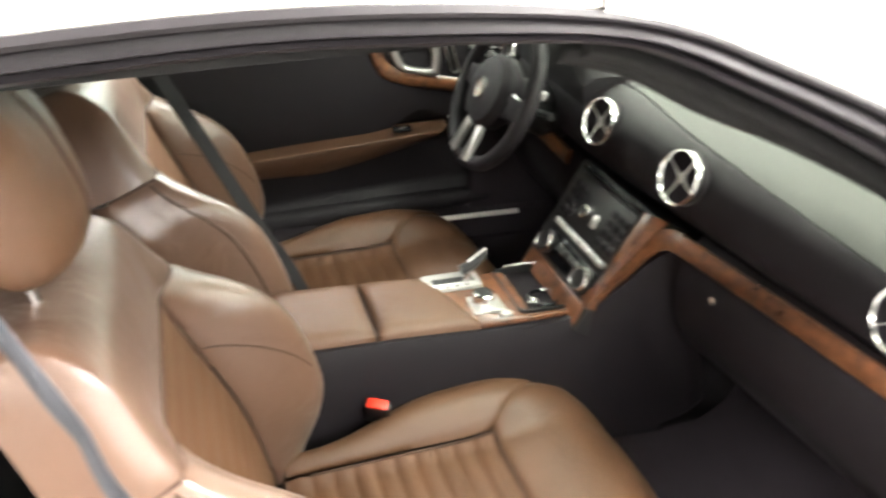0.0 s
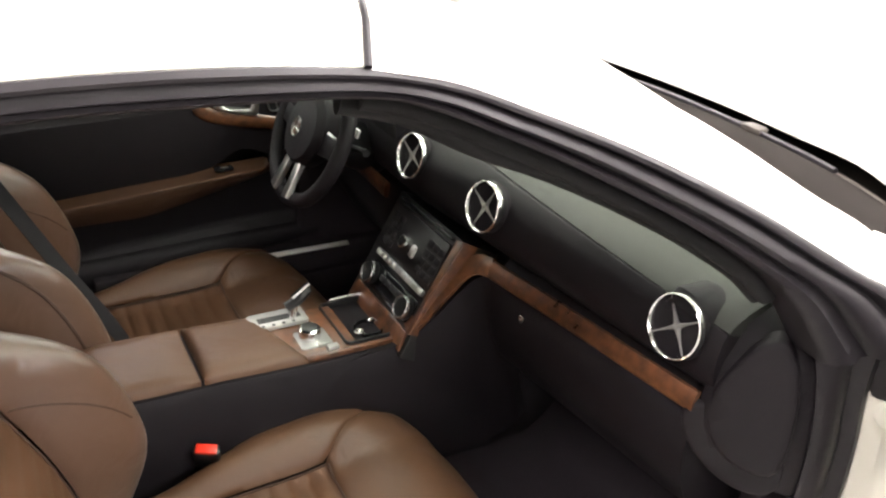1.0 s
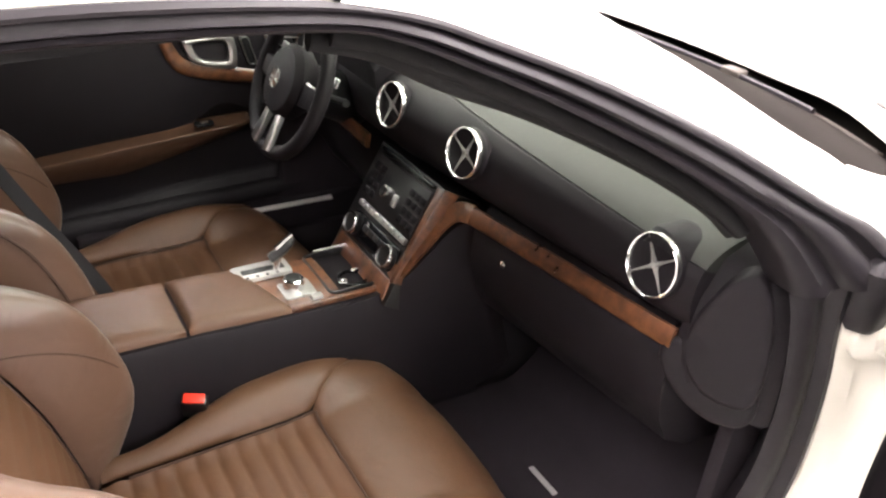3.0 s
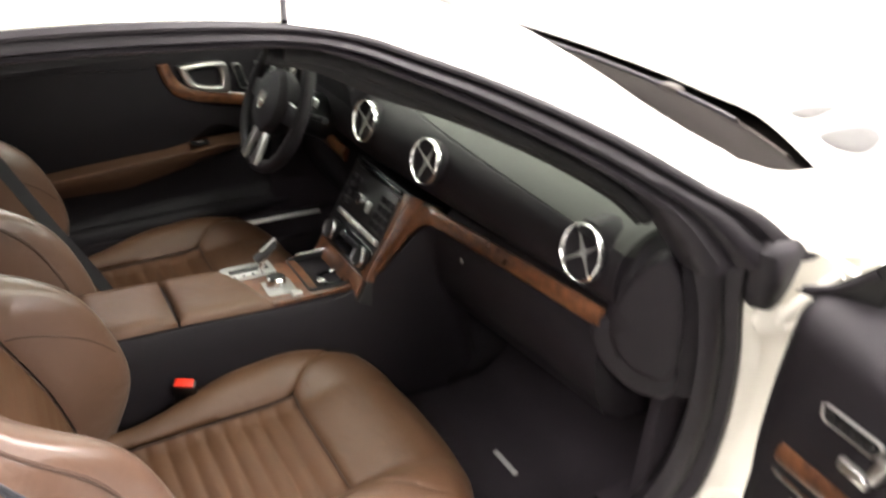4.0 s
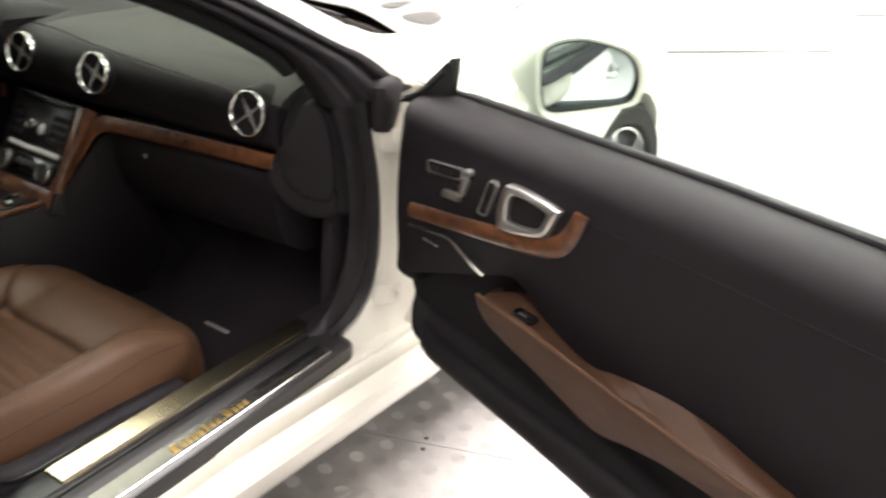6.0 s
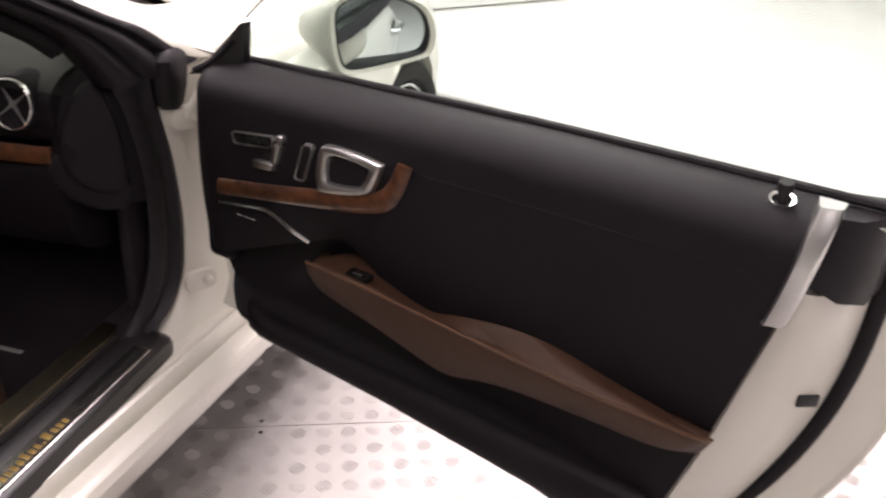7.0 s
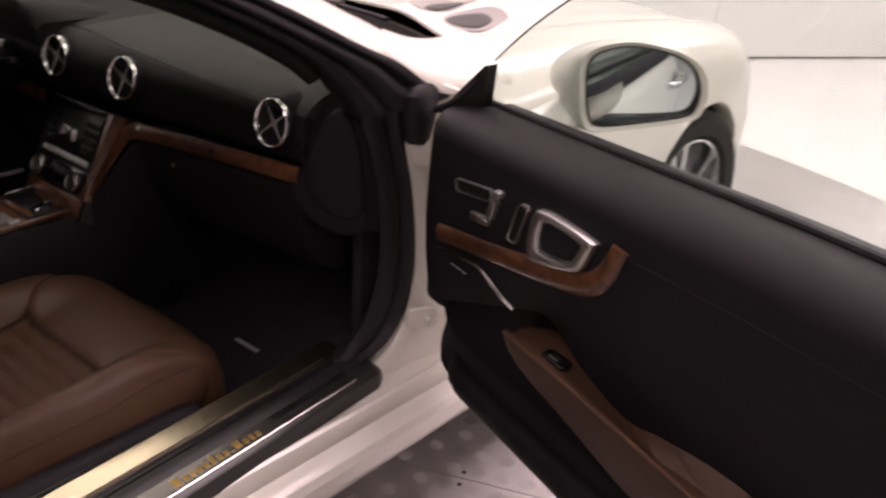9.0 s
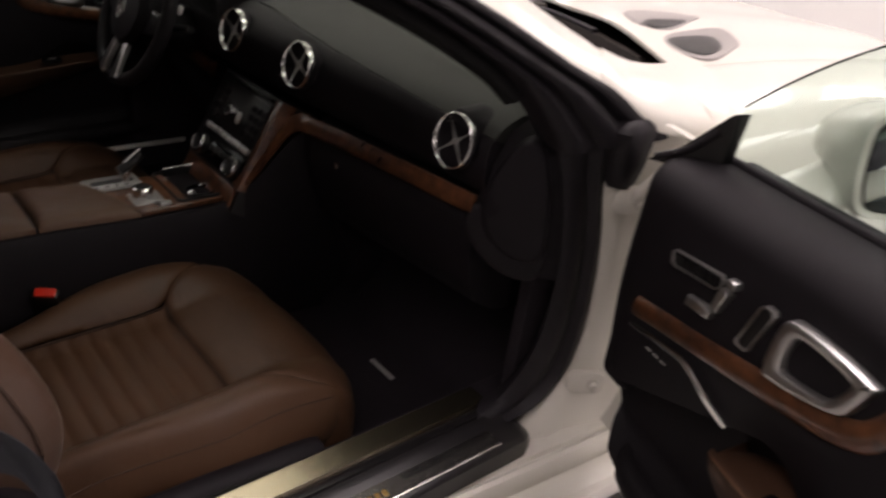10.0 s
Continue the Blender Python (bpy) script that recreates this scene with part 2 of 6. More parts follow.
TAN = surface("tan_leather", (0.094, 0.0465, 0.0248), 0.47, second=(0.075, 0.0370, 0.0198), scale=14, bump=0.25, bump_scale=520, kind="cells", spec=0.34, wrinkle=0.22)
BROWN = surface("brown_door_leather", (0.066, 0.0325, 0.0185), 0.5, second=(0.054, 0.0262, 0.015), scale=14, bump=0.25, bump_scale=520, kind="cells", spec=0.3, wrinkle=0.25)
TAN_PERF = surface("perforated_tan_leather", (0.098, 0.053, 0.034), 0.31, second=(0.083, 0.044, 0.028), scale=14, bump=0.16, bump_scale=560, kind="cells", spec=0.55, wrinkle=0.3, sheen=0.1)
TAN_RIB = surface("ribbed_tan_leather", (0.094, 0.043, 0.021), 0.56, second=(0.076, 0.035, 0.017), scale=18, bump=0.35, bump_scale=420, kind="cells", spec=0.3)
SEAM = surface("dark_seam_thread", (0.055, 0.027, 0.016), 0.8, scale=300)
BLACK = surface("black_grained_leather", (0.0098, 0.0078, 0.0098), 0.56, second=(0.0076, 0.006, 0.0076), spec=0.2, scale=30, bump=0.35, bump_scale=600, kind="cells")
# black dash leather; light through the windscreen is mixed in as paler green-grey
LIT_DASH = surface("lit_black_dash_skin", (0.0300, 0.0312, 0.0275), 0.62, second=(0.0255, 0.0268, 0.0235), spec=0.4, scale=25, bump=0.3, bump_scale=700, kind="cells")
PLASTIC = surface("black_plastic", (0.007, 0.007, 0.0075), 0.35, scale=60, bump=0.1, bump_scale=500)
COWL = surface("weathered_cowl_plastic", (0.0135, 0.0112, 0.0098), 0.85, second=(0.0085, 0.007, 0.0061), scale=26, mix=0.7, bump=0.2, bump_scale=400, spec=0.06)
DUSTY = surface("dusty_wiper_plastic", (0.062, 0.054, 0.046), 0.6, second=(0.034, 0.029, 0.025), scale=60, mix=0.6, bump=0.1, bump_scale=300, spec=0.3)
GLOSSY = surface("gloss_black_plastic", (0.008, 0.008, 0.009), 0.1, scale=40, rough_var=0.04)
RUBBER = surface("black_rubber_seal", (0.0115, 0.0098, 0.0117), 0.48, second=(0.0145, 0.0121, 0.0148), spec=0.22, scale=40, bump=0.15, bump_scale=300)
SATIN_BLACK = surface("satin_black_sill_plastic", (0.014, 0.0125, 0.0135), 0.32, second=(0.011, 0.010, 0.0108), scale=40, rough_var=0.05, bump=0.08, bump_scale=500)
CARPET = surface("black_carpet", (0.0270, 0.0222, 0.0265), 0.95, second=(0.0190, 0.0156, 0.0186), scale=260, mix=0.8, bump=0.9, bump_scale=900, spec=0.15)
LINER = surface("black_headliner_cloth", (0.015, 0.0145, 0.015), 0.9, scale=180, bump=0.4, bump_scale=900, spec=0.2)
WOOD = surface("burl_walnut_veneer", (0.145, 0.056, 0.0235), 0.3, second=(0.034, 0.0122, 0.006), scale=58, mix=0.30, bump=0.1, bump_scale=150, coat=0.45)
CHROME = surface("polished_chrome", (0.86, 0.86, 0.86), 0.17, 1.0, second=(0.8, 0.8, 0.8), scale=30, rough_var=0.04)
SATIN = surface("satin_silver", (0.62, 0.62, 0.61), 0.32, 1.0, second=(0.55, 0.55, 0.54), scale=60, rough_var=0.06)
SILVER = surface("pale_silver_plastic", (0.42, 0.42, 0.405), 0.34, 0.5, second=(0.36, 0.36, 0.35), scale=60, rough_var=0.06)
POLISHED = surface("brushed_sill_steel", (0.54, 0.52, 0.49), 0.235, 1.0, second=(0.40, 0.385, 0.36), scale=60, stretch=(0.05, 6, 6), rough_var=0.05)
BRIGHT = surface("pale_sill_metal", (0.88, 0.87, 0.83), 0.40, 0.5, second=(0.82, 0.81, 0.77), scale=60, rough_var=0.05)
# plain steel; the tan seat's reflection is helped by a warm base colour
SILL = surface("seat_tinted_sill_steel", (0.55, 0.47, 0.335), 0.255, 1.0, second=(0.45, 0.385, 0.275), scale=60, stretch=(0.05, 6, 6), rough_var=0.06)
PAINT = surface("cream_white_car_paint", (0.75, 0.73, 0.655), 0.32, second=(0.735, 0.715, 0.64), scale=6, coat=0.7, rough_var=0.03)
RED = surface("red_buckle_plastic", (0.75, 0.035, 0.015), 0.4, scale=80)
BLACK_BELT = surface("black_belt_webbing", (0.010, 0.009, 0.010), 0.8, spec=0.2, scale=300, bump=0.5, bump_scale=900)
BELT = surface("dark_grey_belt_webbing", (0.044, 0.047, 0.057), 0.7, second=(0.033, 0.035, 0.043), scale=300, bump=0.5, bump_scale=900, stretch=(1, 1, 4))
GOLD = surface("gold_lettering", (0.56, 0.36, 0.12), 0.36, 0.9, scale=60)
WHITE_MARK = surface("pale_grey_print", (0.36, 0.36, 0.34), 0.5, scale=60)
TYRE = surface("tyre_rubber", (0.018, 0.018, 0.018), 0.8, scale=50, bump=0.4, bump_scale=200)
ALLOY = surface("silver_alloy", (0.62, 0.62, 0.63), 0.25, 1.0, second=(0.55, 0.55, 0.56), scale=30)
WINDSCREEN = glass("tinted_windscreen", (0.66, 0.695, 0.655), base=0.06)
DARK_GLASS = glass("dark_rear_glass", (0.62, 0.66, 0.63), base=0.06)
DOOR_GLASS = glass("pale_green_door_glass", (0.87, 0.935, 0.905))
MIRROR = surface("mirror_silver", (0.80, 0.86, 0.90), 0.02, 1.0, scale=2, rough_var=0.0)
PLATE = surface("tread_plate_metal", (0.50, 0.48, 0.465), 0.40, 0.6, second=(0.36, 0.345, 0.335), scale=7, mix=0.7, bump=0.15, bump_scale=300, rough_var=0.12)
FLOOR = surface("pale_polished_floor", (0.80, 0.79, 0.76), 0.22, second=(0.74, 0.725, 0.69), scale=1.5, rough_var=0.08, bump=0.05, bump_scale=60)
# gloss black of the panels added on the east wall
DARK_GLOSS = surface("dark_panel_gloss", (0.012, 0.013, 0.016), 0.06, scale=5, rough_var=0.03)
# grey that stands for the shade inside the vent scoops
LIP = surface("vent_recess_shade", (0.34, 0.32, 0.305), 0.5, second=(0.29, 0.275, 0.26), scale=30, bump=0.1, bump_scale=300)
WALL = surface("white_wall_paint", (0.82, 0.82, 0.80), 0.55, second=(0.79, 0.79, 0.77), scale=3, bump=0.1, bump_scale=200)
LAMP = lit("lamp_diffuser", (1.0, 0.97, 0.93), 4.0)
LAMP_FRAME = surface("white_lamp_metal", (0.7, 0.7, 0.7), 0.4, scale=30)


# ---- the showroom ----
TABLE_C, TABLE_R = (-0.1, 0.5), 3.74


def showroom():
    b = box((30, 24, 0.1), (6, -1.5, -0.065), 0)
    tagged(part("floor", b, FLOOR), "pale polished showroom floor round the turntable", "floor", kind="structure")
    b = box((30, 24, 0.1), (6, -1.5, CEILING + 0.05), 0)
    tagged(part("ceiling", b, WALL), "plain white showroom ceiling", "ceiling", kind="structure")
    for name, size, at in (("wall_north", (0.2, 24, CEILING), (21.1, -1.5, CEILING / 2)), ("wall_south", (0.2, 24, CEILING), (-9.1, -1.5, CEILING / 2)),
                           ("wall_west", (30, 0.2, CEILING), (6, 10.6, CEILING / 2)), ("wall_east", (30, 0.2, CEILING), (6, -13.6, CEILING / 2))):
        tagged(part(name, box(size, at, 0), WALL), "plain white showroom wall", "wall", kind="structure")
    # dark panels added along the east wall to darken reflections and cut side light
    front = tagged(new("window_1"), "added dark panels in black frames, for reflections and less side light", "window", kind="structure")
    front.matrix_world = pose(-7.9, -13.49, 0)
    pane0 = post0 = None
    for i in range(2):
        if pane0 is None:
            pane0 = part("pane", box((2.3, 0.02, 2.96), (1.2, 0, 1.52), 0.002, 1), DARK_GLOSS, front, "added dark glossy panel")
            post0 = part("panel_frame", box((0.08, 0.07, 3.1), (0.0, 0, 1.55), 0.004, 1), PLASTIC, front)
        else:
            again(pane0, "pane", pose(2.4 * i, 0, 0), front)
            again(post0, "panel_frame", pose(2.4 * i, 0, 0), front)
    again(post0, "panel_frame", pose(4.8, 0, 0), front)
    part("panel_foot", box((4.88, 0.09, 0.06), (2.4, 0, 0.02), 0.004, 1), PLASTIC, front)
    # a white partition, in panels, that ends in a free edge, and a further one behind it
    a, e = Vector((3.6, 2.06, 0)), Vector((7.62, -0.95, 0))
    d = (e - a).normalized()
    ang = math.degrees(math.atan2(d.y, d.x))
    length = (e - a).length
    wall = tagged(new("wall_partition"), "white panelled partition with thin upright joints", "wall", kind="structure")
    wall.matrix_world = pose(*a, 0, 0, ang)
    k = 2
    first = None
    for i in range(k):
        w = length / k
        if first is None:
            first = part("panel", box((w - 0.003, 0.10, CEILING - 0.03), (w / 2, 0.05, CEILING / 2 - 0.013), 0.004, 1), WALL, wall)
        else:
            again(first, "panel", pose(i * w, 0, 0), wall)
    part("core", box((length - 0.01, 0.06, CEILING - 0.03), (length / 2, 0.06, CEILING / 2 - 0.013), 0), LAMP_FRAME, wall)
    a = Vector((9.6, -0.15, 0))
    tagged(part("wall_far", box((13.5, 0.2, CEILING - 0.02), (6.7, 0.1, CEILING / 2 - 0.01), 0), WALL), "brightly lit white wall far behind the car", "wall", kind="structure").matrix_world = pose(*a, 0, 0, -33)


showroom()


def ceiling_lights():
    first = None
    for x, y, p in LAMPS:
        m = pose(x, y, CEILING)
        if first is None:
            first = thing("ceiling_light", "long white ceiling light panel, switched on", "ceiling light", m, "ceiling lights")
            o = rounded(LAMP_L, LAMP_W, 0.02)
            part("frame", prism(o, 0.05, pose(0, 0, -0.002, 180), 0.006, hole=rounded(LAMP_L - 0.06, LAMP_W - 0.06, 0.015)), LAMP_FRAME, first)
            part("diffuser", box((LAMP_L - 0.064, LAMP_W - 0.064, 0.01), (0, 0, -0.02), 0.003, 1), LAMP, first)
        else:
            copy_thing(first, m)
        light = bpy.data.lights.new("panel_light", "AREA")
        light.shape, light.size, light.size_y, light.energy, light.color = "RECTANGLE", LAMP_L - 0.1, LAMP_W - 0.1, LAMP_POWER * p, (1.0, 0.96, 0.93)
        new("panel_light", light).matrix_world = pose(x, y, CEILING - 0.06)


ceiling_lights()


def turntable():
    cx, cy = TABLE_C
    t = thing("turntable", "round metal tread-plate turntable under the car", "turntable", kind="structure")
    seam = Vector((0.156, -0.386, 0)).normalized()
    side = Vector((-seam.y, seam.x, 0))
    through_at = Vector((0.33, -0.867, 0))
    # plates as strips of the disc, cut along parallel joints
    off0 = (through_at - Vector((cx, cy, 0))).dot(side)
    width = 1.25
    cuts = [off0 + width * i for i in range(-4, 5)]
    cuts = [-TABLE_R + 0.001] + [c for c in cuts if abs(c) < TABLE_R - 0.05] + [TABLE_R - 0.001]
    for a, b in zip(cuts, cuts[1:]):
        a2, b2 = a + 0.0012, b - 0.0012
        line = []
        for s in span(a2, b2, 12):
            line.append((s, math.sqrt(max(0, TABLE_R ** 2 - s * s))))
        for s in span(b2, a2, 12):
            line.append((s, -math.sqrt(max(0, TABLE_R ** 2 - s * s))))
        part("plate", prism(line, 0.012, axes(Vector((cx, cy, -0.012)), side, seam, Vector((0, 0, 1))), 0), PLATE, t)
    # raised bars, five to a round group, groups turned in alternation
    W, Hh, R = 0.0017, 0.0014, 0.0195
    step, gap = 0.063, 0.0078
    verts, faces = [], []
    for i in range(-20, 36):
        for j in range(-26, 26):
            c = through_at + seam * (step * (i + 0.5)) + side * (step * (j + 0.5))
            px, py = c.x, c.y
            if not (-1.0 < px < 1.3 and -2.9 < py < -0.6) or (px - cx) ** 2 + (py - cy) ** 2 > (TABLE_R - 0.05) ** 2:
                continue
            dirn = (seam + side * (1 if (i + j) % 2 else -1)).normalized()
            ux, uy = dirn.x, dirn.y
            for q in (-2, -1, 0, 1, 2):
                ox, oy = px - uy * q * gap, py + ux * q * gap
                L = math.sqrt(R * R - (q * gap) ** 2 * 0.85)
                k = len(verts)
                for s, w, z in ((-L, 0, 0), (0, -W, 0), (L, 0, 0), (0, W, 0), (-L * 0.8, 0, Hh), (0, -W * 0.4, Hh), (L * 0.8, 0, Hh), (0, W * 0.4, Hh)):
                    verts.append((ox + ux * s - uy * w, oy + uy * s + ux * w, z + 0.0002))
                faces += [(k, k + 1, k + 5, k + 4), (k + 1, k + 2, k + 6, k + 5), (k + 2, k + 3, k + 7, k + 6), (k + 3, k, k + 4, k + 7), (k + 4, k + 5, k + 6, k + 7)]
    me = bpy.data.meshes.new("tread_bars")
    me.from_pydata(verts, [], faces)
    me.materials.append(PLATE)
    ob = new("tread_bars", me)
    ob.parent = t
    tagged(ob, "raised bars of the tread plate in round groups", kind="stuff")
    # screws beside the joint
    first = None
    for s, w in ((0.0, 0.022), (0.0, -0.022), (0.5, 0.022), (0.5, -0.022), (1.0, 0.022), (1.0, -0.022)):
        p = through_at + seam * (0.0 + s) + side * w
        m = Matrix.Translation((p.x, p.y, 0))
        if first is None:
            first = part("screw", lathe([(0.006, -0.002), (0.006, 0.0008), (0.004, 0.0018), (0.001, 0.0012)], 12), PLASTIC, t)
            first.matrix_basis = m
        else:
            again(first, "screw", m, t)


turntable()

# ---- the car's shell ----
# the line along the outer edge of the roof rail and windscreen pillar, on the near (right-hand) side
RAIL = [(-1.30, -0.555, 1.205), (-1.05, -0.560, 1.244), (-0.86, -0.558, 1.265), (-0.70, -0.553, 1.276), (-0.555, -0.546, 1.275), (-0.421, -0.535, 1.264)]
PILLAR = [(-0.421, -0.535, 1.264), (-0.343, -0.548, 1.251), (-0.277, -0.570, 1.230), (-0.163, -0.615, 1.189), (-0.033, -0.668, 1.130), (0.1, -0.718, 1.057), (0.176, -0.748, 1.019), (0.235, -0.771, 0.977), (0.285, -0.79, 0.945)]
# the inner, lower edge of the black seals
RAIL_IN = [(-1.30, -0.53, 1.168), (-1.05, -0.535, 1.210), (-0.86, -0.535, 1.233), (-0.70, -0.53, 1.246), (-0.555, -0.527, 1.245), (-0.421, -0.522, 1.239)]
PILLAR_IN = [(-0.421, -0.522, 1.239), (-0.369, -0.532, 1.229), (-0.301, -0.556, 1.203), (-0.216, -0.588, 1.167), (-0.089, -0.638, 1.104), (0.005, -0.674, 1.047), (0.05, -0.692, 1.007), (0.092, -0.706, 0.955), (0.12, -0.715, 0.915)]


def flip(p):
    return Vector((p[0], -p[1], p[2]))


def glass_edge(k, p):
    """From the pillar's outer line to the edge of the windscreen."""
    return Vector(p) + Vector((0.035 + 0.02 * k, 0.112 - 0.02 * k, 0.058 - 0.028 * k))


def car_shell():
    car = thing("car", "cream-white two-seat coupe with its door standing open", "car")
    pillar = smooth_line(PILLAR, 5)
    n = len(pillar)

    def header_x(y):
        return -0.415 + 0.12 * (1 - (y / 0.54) ** 2)

    # roof skin behind the seam
    rail = smooth_line(RAIL, 6)

    def roof(u, v):
        p = rail[min(int(u * (len(rail) - 1)), len(rail) - 1)]
        y = p.y * v
        fx = (1 - v * v)
        return (p.x + 0.12 * fx * u, y, p.z + 0.052 * (1 - abs(v) ** 2.4))

    us = [i / (len(rail) - 1) for i in range(len(rail))]
    part("roof", sheet(lambda u, v: roof(u, -v), us, span(-0.99, 0.99, 25), 0.02), PAINT, car, "cream-white roof panel")
    # rubber joint between roof and windscreen frame
    o0, e0 = Vector(PILLAR[0]), glass_edge(0, PILLAR[0])
    corner = [o0 + Vector((0, 0, 0.002)), o0.lerp(e0, 0.12) + Vector((0, 0, 0.0115)), o0.lerp(e0, 0.25) + Vector((0, 0, 0.0215)), o0.lerp(e0, 0.45) + Vector((0, 0, 0.018)), o0.lerp(e0, 0.65) + Vector((0, 0, 0.0145)), e0 + Vector((0, 0, 0.001))]
    corner = [p - Vector((0.003, 0, 0)) for p in corner]
    middle = [Vector((header_x(y) - 0.006, y, 1.2745 + 0.052 * (1 - abs(y / 0.54) ** 2.4))) for y in span(-0.40, 0.40, 25)]
    joint = corner + middle + [flip(p) for p in corner[::-1]]
    part("roof_joint", tube(joint, 0.0042, 8), RUBBER, car, "black rubber joint across the roof")
    for sgn in (1, -1):
        side = (lambda p: Vector(p)) if sgn == 1 else flip
        # painted pillar: from the outer line up and over to the glass
        rings = []
        for i, p in enumerate(pillar):
            k = i / (n - 1)
            o, g = Vector(p), glass_edge(k, p)
            m1 = o.lerp(g, 0.25) + Vector((0, 0, 0.020))
            m2 = o.lerp(g, 0.65) + Vector((0, 0, 0.013))
            rings.append([side(q) for q in (o, m1, m2, g, g - Vector((0, 0, 0.02)), o + Vector((0.005, 0.02, -0.02)))])
        part("windscreen_pillar", loft(rings), PAINT, car, "cream-white painted windscreen pillar")
    # header between the pillars

    def header(u, v):
        y = v * 0.535
        x0 = header_x(y) + 0.004
        lim = abs(v)
        z0 = 1.264 + 0.052 * (1 - lim ** 2.4)
        yy = y
        width = 0.035 + 0.02 * (1 - v * v)
        return (x0 + u * (width + 0.02), yy * (1 - 0.18 * u), z0 + 0.004 + u * 0.016 - u * u * 0.01)

    part("windscreen_header", sheet(header, span(0, 1, 6), span(-0.98, 0.98, 25), 0.02), PAINT, car, "cream-white windscreen header")

    # windscreen
    low = [(0.50 - 0.17 * (abs(y) / 0.68) ** 2.2, y, 0.972 - 0.004 * (abs(y) / 0.68) ** 2) for y in span(-0.68, 0.68, 25)]
    top = []
    for y in span(-0.44, 0.44, 25):
        top.append((header_x(y) + 0.055, y, 1.273 + 0.044 * (1 - (abs(y) / 0.54) ** 2.4)))

    def screen(u, v):
        j = v * 24
        i = min(int(j), 23)
        t = j - i
        a = Vector(low[i]).lerp(Vector(low[i + 1]), t)
        b = Vector(top[i]).lerp(Vector(top[i + 1]), t)
        p = a.lerp(b, u)
        p.z += 0.022 * u * (1 - u) * 4 * (1 - 0.6 * abs(2 * v - 1) ** 2)
        return (p.x, p.y * (1 + 0.03 * u * (1 - u) * 4), p.z)

    ob = part("windscreen", sheet(screen, span(0, 1, 13), span(0, 1, 25), 0.005), WINDSCREEN, car, "large raked windscreen glass")
    # cowl below the screen and its grille
    part("cowl", sheet(lambda u, v: (0.47 + 0.36 * u - 0.17 * (abs(v) / 0.68) ** 2.2, -v, 0.968 + 0.032 * min(1.0, u / 0.2) - 0.026 * min(1.0, max(0.0, (u - 0.22) / 0.16))), span(0, 1, 12), span(-0.68, 0.68, 27), 0.01), COWL, car, "dark grey plastic cowl under the wipers")

    # bonnet
    def bonnet_z(x, y):
        return 1.012 + 0.011 * (1 - (y / 0.74) ** 2) - 0.062 * max(0, (x - 0.4) / 1.0) ** 1.7 + 0.010 * math.exp(-((abs(y) - 0.46) / 0.11) ** 2)

    def rear_x(y):
        return 0.575 - 0.185 * (abs(y) / 0.70) ** 2.6

    def bonnet(u, v):
        y = v * (0.70 + 0.02 * u)
        x = rear_x(v * 0.70) + u * (2.1 - rear_x(v * 0.70) - 0.25 * v * v)
        return (x, y, bonnet_z(x, y) + 0.012 - 0.5 * max(0, u - 0.75) ** 2)

    part("bonnet", sheet(bonnet, span(0, 1, 30), span(-1, 1, 41), 0.012, roll=0.006, edge=0.02), PAINT, car, "cream-white bonnet with two dark vents")
    # plain nose that closes the front
    part("nose", sheet(lambda u, v: (2.1 - 0.25 * v * v + 0.05 * math.sin(math.pi * u), 0.70 * v, (bonnet_z(2.1 - 0.25 * v * v, 0.7 * v) - 0.03) * (1 - u) + 0.24 * u), span(0, 1, 10), span(-1, 1, 17), 0.02), PAINT, car, "cream-white nose below the bonnet", 60)
    # bonnet vents, two to a side: a nearly flat leaf, its recess shade painted grey, with a dark mouth at its rear
    LEAVES = (([(0.545, 0.500), (0.60, 0.414), (0.70, 0.393), (0.82, 0.448), (0.74, 0.487), (0.60, 0.534)], [(0.553, 0.500), (0.61, 0.478), (0.715, 0.487), (0.66, 0.511), (0.572, 0.529)]),
              ([(0.478, 0.658), (0.53, 0.572), (0.66, 0.540), (0.795, 0.532), (0.735, 0.612), (0.64, 0.656), (0.52, 0.690)], [(0.495, 0.636), (0.528, 0.584), (0.655, 0.576), (0.668, 0.600), (0.618, 0.643), (0.522, 0.674)]))

    def on_bonnet(line, sgn, shrink, h):
        mx, my = sum(q.x for q in line) / len(line), sum(q.y for q in line) / len(line)
        res = []
        for q in line:
            x, y = mx + (q.x - mx) * shrink, my + (q.y - my) * shrink
            res.append(Vector((x, sgn * y, bonnet_z(x, y) + 0.012 + h)))
        return res

    for sgn in (-1, 1):
        for leaf, mouth in LEAVES:
            leaf = smooth_line([(*q, 0) for q in leaf], 5, True)
            mouth = smooth_line([(*q, 0) for q in mouth], 5, True)
            vent = part("bonnet_vent", loft([on_bonnet(leaf, sgn, k, h) for k, h in ((1.0, -0.008), (1.0, 0.0012), (0.97, 0.0022), (0.90, 0.0016), (0.5, 0.0014))]), LIP, car, "leaf of the bonnet vent, recess shade painted grey", 60)
            part("vent_opening", loft([on_bonnet(mouth, sgn, k, h) for k, h in ((1.0, -0.004), (1.0, 0.0034), (0.94, 0.0040), (0.5, 0.0036))]), PLASTIC, vent, "dark mouth of the vent", 60)

    # front wings with their wheel arches
    AX, AR = 1.42, 0.405
    low_side = [(0.905, 0.6), (0.90, 0.45), (0.89, 0.30), (0.88, 0.22)]

    def wing_profile(x):
        b = bonnet_z(x, 0.72)
        return [(0.703, b + 0.006), (0.735, b + 0.002), (0.772, b - 0.010), (0.808, b - 0.030), (0.838, b - 0.060), (0.865, b - 0.105), (0.886, b - 0.17), (0.899, b - 0.26)] + low_side

    prof = wing_profile(0.40)
